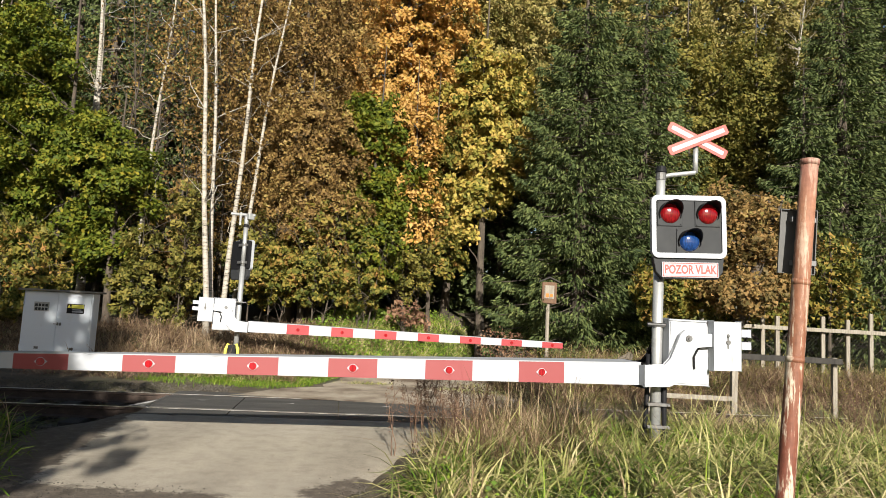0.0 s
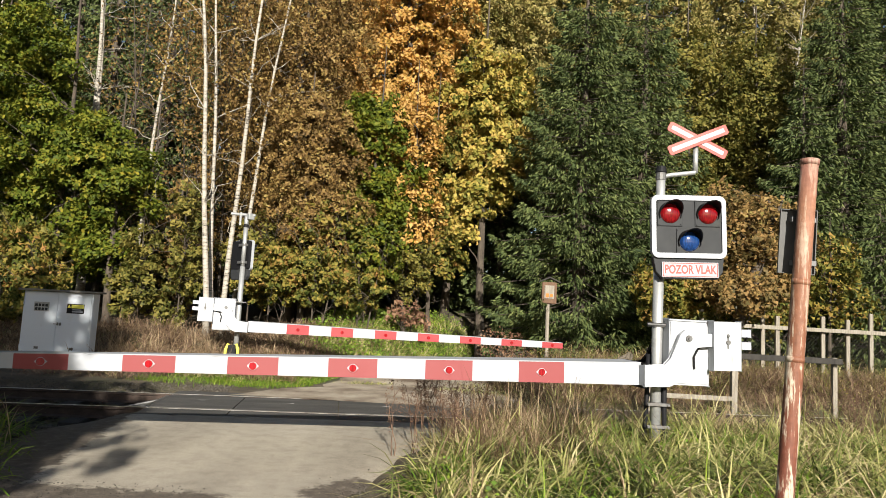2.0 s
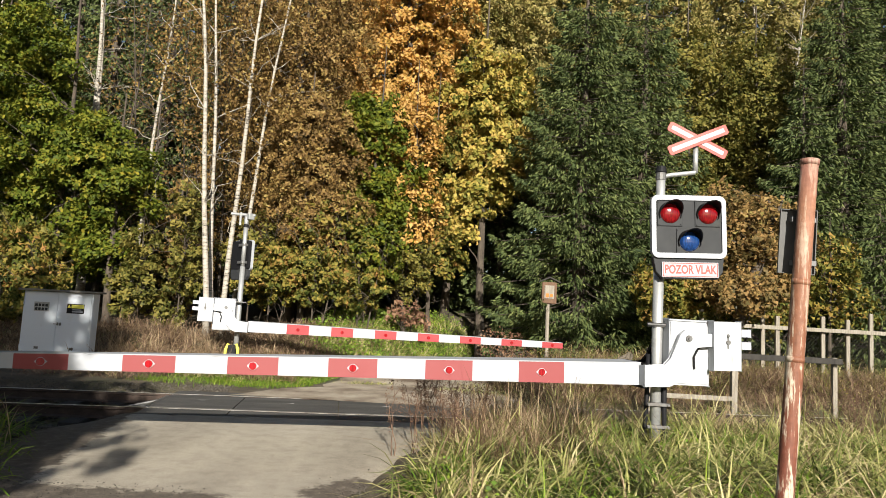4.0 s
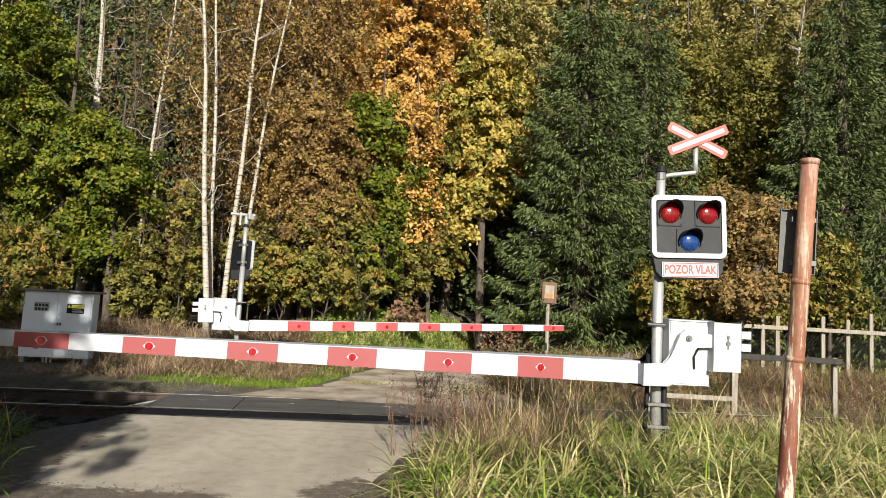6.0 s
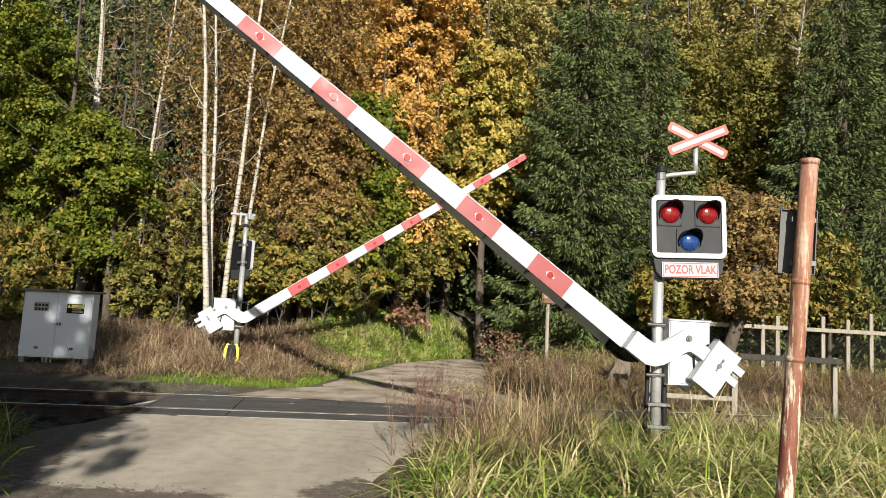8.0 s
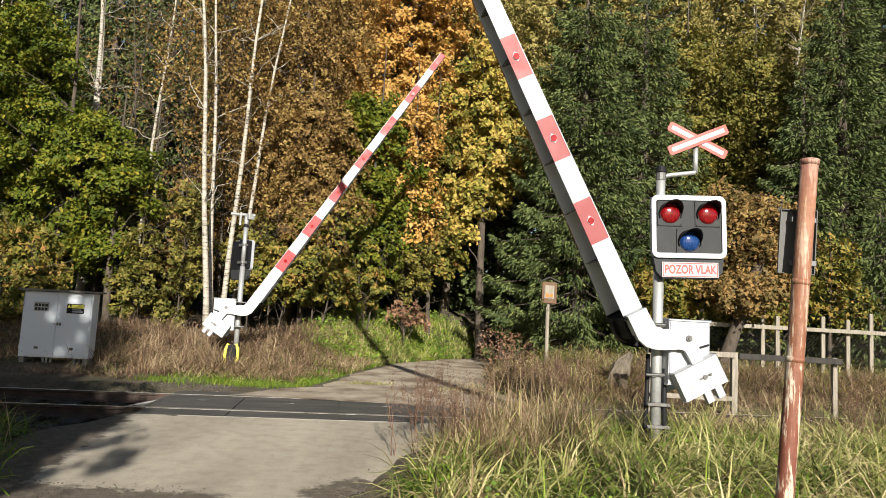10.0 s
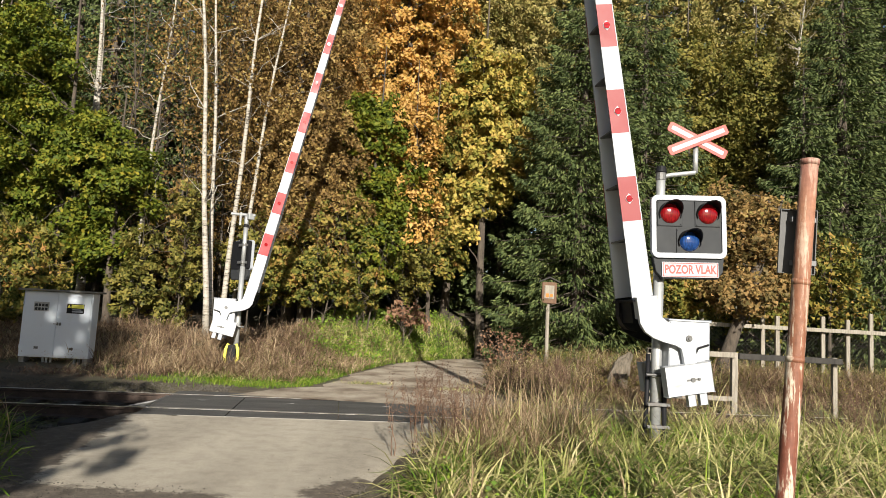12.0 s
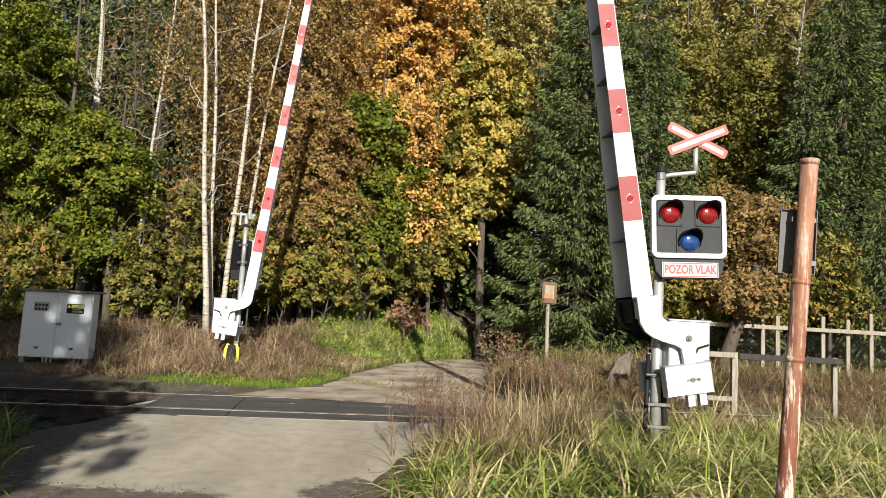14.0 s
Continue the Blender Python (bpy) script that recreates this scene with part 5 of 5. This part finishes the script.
    # old fruit tree and bushes by the fence
    broadleaf("old fruit tree with rusty leaves", 6.95, 16.6, 4.6, 0.19, [(0.5, 0.4, 3.7, 1.2, 0.9, 1.1), (0.9, 0.5, 2.6, 1.1, 0.7, 0.7), (1.5, 0.5, 3.4, 0.9, 0.7, 1.0), (0.5, -0.25, 2.0, 1.0, 0.5, 0.45)], "rust_leaf", 14000, 0.105, seed=110, cluster=0.2, limbs=44, lean=(1.7, 0.3), gap=0.95)
    broadleaf("yellow-leaved bush beside the fruit tree", 5.9, 17.3, 3.2, 0.06, [(0, 0, 2.0, 0.8, 0.6, 0.8), (0.6, 0, 1.6, 0.6, 0.5, 0.5)], "mixed_leaf", 6000, 0.105, seed=111, cluster=0.18, kind_name="shrub", group="edge shrubs", limbs=26)
    broadleaf("bush with yellow leaves by the fence", 9.0, 17.8, 3.4, 0.05, [(0, 0, 2.1, 0.9, 0.6, 1.0), (-0.9, 0.1, 1.6, 0.7, 0.5, 0.6)], "mixed_leaf", 5500, 0.105, seed=112, cluster=0.18, kind_name="shrub", group="edge shrubs", limbs=26)
    broadleaf("yellowing shrub behind the fence", 10.7, 18.4, 4.2, 0.06, [(0, 0, 2.8, 0.8, 0.7, 0.9), (0.5, 0, 1.7, 0.7, 0.6, 0.7)], "mixed_leaf", 2200, 0.11, seed=113, cluster=0.2, kind_name="shrub", group="edge shrubs", limbs=26)
    broadleaf("half-bare birch with pale branches", 11.6, 25.2, 14, 0.10, [(0.9, 0, 10.5, 1.3, 0.9, 2.2)], "larch_leaf", 3000, 0.11, B, (1.9, 0), seed=130, cluster=0.3, limbs=20, weep=0.7, gap=1.5, twigs=40)
    # yellow-green tall trees behind
    for i, (x, y, h, mat) in enumerate(((5.0, 29.0, 19, "larch_leaf"), (9.5, 28.5, 19, "larch_leaf"), (12.8, 27.0, 18, "larch_leaf"), (2.4, 27.0, 17, "larch_leaf"), (17.0, 29.5, 18, "olive_leaf"))):
        broadleaf("tall larch-like tree with olive-yellow foliage", x, y, h, 0.16, [(0, 0, h * 0.72, 2.6, 1.8, 4.0), (0.3, 0, h * 0.42, 2.2, 1.5, 3.0)], mat, 30000, 0.13, B if x == 12.8 else "bark", seed=120 + i, cluster=0.32, limbs=50, weep=0.6)


def deep_forest():
    """Trees farther in, which close the view between the front ones."""
    rng = np.random.default_rng(7)
    spots = []
    for row, (y, step) in enumerate(((30, 2.9),)):
        for x in np.arange(-27, 31, step):
            spots.append((x + rng.uniform(-0.9, 0.9) + row, y + rng.uniform(-1.2, 1.2)))
    for i, (x, y) in enumerate(spots):
        h = rng.uniform(24, 30)
        spruce("tall dark spruce deep in the wood", x, y, h, 3.6, 200 + i, 0.16, low=1.5, group="deep forest trees", wide=4.4)


def deep_spruces():
    rng = np.random.default_rng(17)
    for i, x in enumerate(np.arange(-30, 38, 4.2)):
        spruce("dark spruce deep in the wood", x + rng.uniform(-0.8, 0.8), 33.5 + rng.uniform(-1.0, 1.0) + 3 * (i % 2), rng.uniform(13, 17), 3.4, 600 + i, 0.10, low=0.1, group="deep forest trees", wide=4.6)


def hollow():
    """Young dark spruces that close the hollow where the road turns away."""
    for i, (x, y, h) in enumerate(((-16.3, 28.0, 21.0), (-14.0, 26.8, 20.0), (-11.2, 25.6, 20.0), (-8.6, 26.2, 21.0), (-6.0, 27.0, 20.0))):
        spruce("dark spruce behind the birches", x, y, h, 2.7, 660 + i, 0.32, low=2.0, group="deep forest trees", wide=1.9)
    for i, (x, y, h) in enumerate(((-2.6, 28.3, 9.0), (0.4, 29.0, 9.5), (3.2, 27.6, 9.0), (6.2, 26.5, 8.5))):
        spruce("young dark spruce in the hollow", x, y, h, 2.6, 640 + i, 0.35, low=0.1, group="deep forest trees", wide=2.2)


def shade_trees():
    """Trees behind the viewer, whose shade lies over the track's near corner and the cabinet."""
    for i, (x, y, h, b) in enumerate(((-6.3, -6.0, 13, [(1.5, 0, 5.6, 3.0, 2.2, 2.0), (-0.6, 0.3, 9.2, 2.9, 2.4, 2.2), (0.9, 0.2, 9.3, 1.5, 1.5, 1.2), (-2.5, 0, 6.5, 3.0, 2.4, 2.4), (1.7, 0.2, 6.6, 2.3, 2.2, 1.1)]), (-12.0, -5.0, 14, [(0, 0, 6.5, 4.5, 3.0, 3.6), (0, 0, 10.5, 3.0, 2.6, 2.6)]),
                                      (-18.0, -4.0, 14, [(0, 0, 6.5, 4.5, 3.0, 4.2)]), (-4.2, -4.0, 6.5, [(0.3, 0, 4.7, 1.5, 1.3, 1.3), (-0.7, 0, 5.6, 1.4, 1.2, 1.1), (0.5, 0, 3.9, 1.2, 1.0, 0.8), (1.6, 0, 4.1, 0.55, 0.7, 0.6)]), (-9.0, -13.0, 16, [(0, 0, 10, 3.8, 3.0, 4.0)]))):
        broadleaf("leafy green tree on the verge behind", x, y, h, 0.22, b, "green_leaf", 20000 if i == 0 else 7000, 0.22, seed=300 + i, cluster=0.42, group="verge trees", gap=0.95 if i == 0 else 1.1)


forest()
deep_forest()
deep_spruces()
hollow()
shade_trees()


# ---- grass, weeds and stones ----
def verge_keep(x, y):
    edge = np.interp(y, [3, 5.5, 5.94, 7.4, 8.9, 10.0], [-0.2, -0.35, -0.25, -0.02, 0.5, 1.3])
    return (x > edge + 0.22 + 0.12 * np.sin(5 * y)) & (across(x, y) < -1.5)


def far_left(x, y):
    clear = (np.hypot((x + 7.95) / 1.1, (y - 13.7) / 0.6) < 1) | (np.hypot(x + 4.57, y - 14.9) < 0.33)
    return ~clear & (x < np.interp(y, *LEFT_EDGE) - 0.1) & (across(x, y) > 1.9)


def far_right(x, y):
    return (x > np.interp(y, *RIGHT_EDGE) + 0.1) & (across(x, y) > 1.9)


def grasses():
    rng = np.random.default_rng(11)
    tuft_bed("verge_grass", "tall tangled green and straw grass on the verge", "grass",
             [(1250, -0.5, 7.0, 4.7, 8.9, verge_keep, 27, 0.58, 0.0150, 0.085, 2.1), (560, -0.5, 10.0, 6.0, 9.6, verge_keep, 24, 0.66, 0.015, 0.10, 1.9), (230, 0.9, 10.0, 8.7, 9.5, lambda x, y: across(x, y) < -1.45, 30, 0.85, 0.012, 0.14, 1.7)], 12)
    tuft_bed("dry_verge_grass", "straw-coloured stalks among the verge grass", "dry",
             [(520, -0.5, 8.5, 4.4, 9.3, verge_keep, 22, 0.60, 0.009, 0.12, 2.2), (420, -0.4, 1.6, 6.2, 9.2, verge_keep, 9, 0.85, 0.009, 0.10, 0.8), (150, 0.9, 9.0, 8.6, 9.5, lambda x, y: across(x, y) < -1.45, 18, 0.9, 0.009, 0.14, 1.3)], 13)
    tuft_bed("fresh_verge_grass", "fresh green tufts on the verge", "fresh",
             [(330, 0.7, 7.0, 4.4, 8.2, verge_keep, 32, 0.55, 0.0125, 0.11, 2.1), (60, -0.5, 0.3, 5.6, 6.4, verge_keep, 34, 0.4, 0.014, 0.08, 1.8)], 14)
    left = lambda x, y: (x < np.interp(y, [4.5, 5.5, 6.7, 8.0], [-3.3, -3.6, -4.1, -4.9])) & (across(x, y) < -1.9)
    tuft_bed("corner_grass", "shaded green grass by the road corner", "fresh",
             [(190, -7.5, -3.4, 4.6, 8.2, left, 26, 0.45, 0.013, 0.10, 1.6), (90, -9.5, -4.2, 6.0, 8.9, left, 22, 0.45, 0.010, 0.12, 1.4)], 15)
    tuft_bed("corner_straw", "straw blades by the road corner", "dry",
             [(110, -8.5, -3.5, 5.4, 8.8, left, 14, 0.5, 0.009, 0.10, 1.3)], 25)
    tuft_bed("far_dry_grass", "bleached dry grass beyond the track", "dry",
             [(560, -14.0, -3.4, 13.7, 18.0, far_left, 22, 0.62, 0.012, 0.11, 1.2), (170, -5.5, -2.2, 14.0, 19.5, far_left, 22, 0.40, 0.012, 0.12, 1.6), (150, -6.5, -2.8, 13.4, 15.6, far_left, 20, 0.42, 0.011, 0.10, 1.4)], 16)
    # The low second piece is added to darken ground that lies in shade.
    tuft_bed("far_brown_weeds", "brown weeds in dry grass, low ones added to darken shaded ground", "weed",
             [(300, -14.0, -3.0, 13.5, 18.5, far_left, 18, 0.58, 0.011, 0.13, 1.2), (170, -12.5, -5.4, 12.5, 14.0, far_left, 16, 0.30, 0.010, 0.12, 1.5)], 26)
    tuft_bed("far_olive_grass", "dull green blades among the dry grass", "grass",
             [(130, -12.5, -3.0, 13.0, 17.0, far_left, 18, 0.34, 0.011, 0.12, 1.7)], 36)
    sward("far_green_grass", "low bright green grass along the forest road", "fresh",
          [(patch(rng, 5000, -4.6, -1.8, 12.9, 15.6, far_left, 0.2), 0.13, 0.013, 1.0), (patch(rng, 24000, -3.8, 2.0, 15.2, 22.5, far_left, 0.22), 0.20, 0.02, 1.0), (patch(rng, 2600, -5.6, -2.2, 12.6, 14.4, far_left, 0.16), 0.11, 0.011, 1.0)], 17)
    sward("bank_herbs", "yellow-green herbs on the bank", "grass",
          [(patch(rng, 9000, -3.0, 1.8, 18.0, 24.0, far_left, 0.2), 0.36, 0.022, 0.9)], 27)
    sward("bank_dry_grass", "dry straw blades among the green on the bank", "dry",
          [(patch(np.random.default_rng(71), 7000, -4.0, -1.0, 15.4, 22.0, far_left, 0.2), 0.34, 0.013, 0.9)], 28)
    rt = np.random.default_rng(72)
    tufts = np.concatenate([np.stack([rt.normal(cx, sx, n), rt.normal(cy, sy, n)], 1) for cx, cy, sx, sy, n in ((-1.5, 13.9, 0.22, 0.10, 260), (-1.1, 14.0, 0.14, 0.07, 120), (0.45, 13.7, 0.25, 0.12, 320), (0.85, 14.6, 0.18, 0.3, 260), (1.0, 13.4, 0.2, 0.2, 260))])
    sward("road_tufts", "low green tufts growing through the forest road", "grass",
          [(np.column_stack([tufts, land(tufts[:, 0], tufts[:, 1]) + 0.01]), 0.09, 0.012, 1.1)], 29)
    tuft_bed("far_right_weeds", "faded straw-coloured weeds beyond the track", "dry",
             [(620, 1.3, 12.0, 12.7, 17.0, far_right, 22, 0.62, 0.012, 0.13, 1.7), (200, 1.2, 6.0, 17.0, 22.0, far_right, 20, 0.5, 0.013, 0.13, 1.6)], 18)
    tuft_bed("far_right_stalks", "pinkish brown weeds beyond the track", "weed",
             [(330, 1.3, 11.0, 12.8, 16.0, far_right, 20, 0.72, 0.010, 0.13, 1.2)], 38)
    tuft_bed("far_right_grass", "green grass among the weeds beyond the track", "grass",
             [(330, 1.3, 13.0, 12.6, 18.0, far_right, 20, 0.5, 0.013, 0.13, 1.7)], 19)
    thorny = lambda x, y: (across(x, y) > 1.7) | (across(x, y) < -1.7)
    tuft_bed("bramble", "brown dead bramble stalks near the handrail", "weed",
             [(260, 5.6, 9.8, 8.8, 13.6, thorny, 18, 0.95, 0.008, 0.16, 1.3), (60, 1.2, 4.0, 8.9, 9.6, thorny, 14, 0.5, 0.007, 0.12, 1.5), (170, 4.9, 8.0, 7.7, 9.2, thorny, 16, 1.0, 0.007, 0.14, 1.2)], 20)
    rg = np.random.default_rng(33)
    for name, label, mat, places, up, size in (("verge_herbs", "broad green herb leaves low in the verge grass", "fresh", patch(rg, 5000, -0.1, 8.0, 4.0, 8.8, verge_keep, 0.09), (0.05, 0.28), 0.045),
                                               ("bank_leaves", "yellow-green nettle leaves on the bank", "fresh", patch(rg, 16000, -3.4, 2.2, 17.4, 24.0, far_left, 0.25), (0.03, 0.36), 0.07),
                                               ("far_right_herbs", "olive herb leaves among the faded weeds", "olive_leaf", patch(rg, 9000, 1.4, 12.0, 12.8, 18.0, far_right, 0.16), (0.05, 0.45), 0.04),
                                               ("far_left_herbs", "low brown and olive leaves among the dry grass", "weed", patch(rg, 4000, -13.0, -2.4, 14.4, 18.4, far_left, 0.2), (0.05, 0.4), 0.045)):
        places = places + np.stack([0 * places[:, 0], 0 * places[:, 0], rg.uniform(*up, len(places))], 1)
        V, F = leaves(rg, places, size)
        tagged(new(name, sheet_mesh(name, V, F, mat)), label, "plants", kind="stuff")


def dead_weed(x, y, h, seed, label="reddish-brown dead weed with seed heads"):
    rng = np.random.default_rng(seed)
    w = thing("dead_weed", pose(x, y, float(land(x, y))), label, "weed", "dead weeds")
    bm = bmesh.new()
    tips = []
    for s in range(rng.integers(2, 5)):
        a, L = rng.uniform(0, 6.28), h * rng.uniform(0.7, 1.05)
        top = np.array([math.cos(a) * 0.16 * L, math.sin(a) * 0.16 * L, L])
        tube(bm, limb_path((0.02 * s, 0, -0.03), top, rng, 0.03), [0.006, 0.005, 0.005, 0.004, 0.003, 0.002], 5, False)
        tips.append(top)
        for k in range(7):
            q = top * rng.uniform(0.45, 0.95)
            e = q + np.array([rng.normal(0, 0.07), rng.normal(0, 0.07), rng.uniform(0.03, 0.14)]) * h
            tube(bm, [tuple(q), tuple(e)], [0.003, 0.0015], 4, False)
            tips.append(e)
    part("stalk", bm, "weed", w)
    P = np.concatenate([t + rng.normal(0, 1, (16, 3)) * np.array([0.014, 0.014, 0.06]) for t in tips])
    V, F = leaves(rng, P, 0.018, up=0.2)
    ob = new("seed_head", sheet_mesh("seed_head", V, F, "weed"))
    ob.parent = w
    tagged(ob, kind="stuff")


def small_plants():
    rng = random.Random(5)
    for i in range(13):
        dead_weed(rng.uniform(-0.25, 0.55), rng.uniform(6.9, 8.3), rng.uniform(0.65, 0.98), 400 + i)
    dead_weed(-0.42, 7.3, 0.8, 430, "branching dead weed with dark flower heads at the road edge")
    for i in range(10):
        dead_weed(rng.uniform(5.5, 8.5), rng.uniform(8.8, 10.4), rng.uniform(0.8, 1.2), 440 + i)
    for i in range(8):
        dead_weed(rng.uniform(1.4, 2.6), rng.uniform(13.0, 14.4), rng.uniform(0.6, 0.9), 460 + i)

    def bed(r, n):
        u = r.uniform(-14, 14, n)
        u = np.where((u > -4.4) & (u < 2.2), np.where(u < -1, u - 5.5, u + 5), u)
        v = r.uniform(-1.9, 1.9, n)
        c, s = math.cos(TRACK), math.sin(TRACK)
        x, y = u * c - v * s, 10.79 + u * s + v * c
        return np.stack([x, y, land(x, y) + 0.01], 1)
    stones("ballast", 6000, bed, 0.045, "ballast", "dark broken ballast stones between the sleepers")

    def shoulder(r, n):
        u, v = r.uniform(-8.5, -3.4, n), r.uniform(1.3, 2.3, n)
        c, s = math.cos(TRACK), math.sin(TRACK)
        x, y = u * c - v * s, 10.79 + u * s + v * c
        k = r.uniform(0, 1, n) < 0.45
        x = np.where(k, r.uniform(-4.9, -3.3, n), x)
        y = np.where(k, r.uniform(6.2, 9.0, n), y)
        return np.stack([x, y, land(x, y) + 0.012], 1)
    stones("gravel", 5000, shoulder, 0.016, "ballast", "loose pale gravel at the road's edge", 8)

    def crumbs(r, n):
        k = r.uniform(0, 1, n) < 0.6
        x = np.where(k, r.uniform(-3.6, -1.8, n), r.normal(-0.60, 0.20, n))
        y = np.where(k, r.uniform(4.9, 5.6, n), r.normal(5.62, 0.28, n))
        return np.stack([x, y, land(x, y) + 0.034], 1)
    stones("crumbs", 500, crumbs, 0.008, "ballast", "crumbs of earth and grit on the road", 9)


grasses()
small_plants()


# ---- what moves ----
def motions():
    def swing(a):
        return Matrix.Translation((0, 0, 1.40)) @ Matrix.Rotation(-a, 4, "Y")
    near = [(0, -.0233), (3, -.0233), (5.6, -.0233), (5.8, -.019), (5.9, -.0115), (6.0, .0075), (6.1, .031), (6.2, .058), (6.3, .086), (6.5, .1515), (7.0, .318), (7.5, .476),
            (8.0, .6194), (8.2, .6685), (9.25, .922), (10.3, 1.153), (10.5, 1.193), (11.0, 1.2985), (11.4, 1.377), (11.6, 1.397), (12.0, 1.405), (12.5, 1.411), (14.0, 1.411)]
    far = [(0, -.0095), (3, -.0095), (5.6, -.0095), (5.7, -.008), (5.8, .002), (5.9, .021), (6.0, .044), (6.1, .070), (6.3, .120), (6.5, .175), (7.0, .319), (7.5, .4605), (8.0, .596), (8.2, .645),
           (9.25, .860), (10.3, 1.0625), (10.5, 1.0995), (11.0, 1.1865), (11.5, 1.2685), (12.0, 1.355), (12.5, 1.4305), (12.8, 1.450), (13.2, 1.4555), (14.0, 1.4565)]
    walk(near_arm, [(t, swing(a)) for t, a in near])
    walk(far_arm, [(t, swing(a)) for t, a in far])


motions()
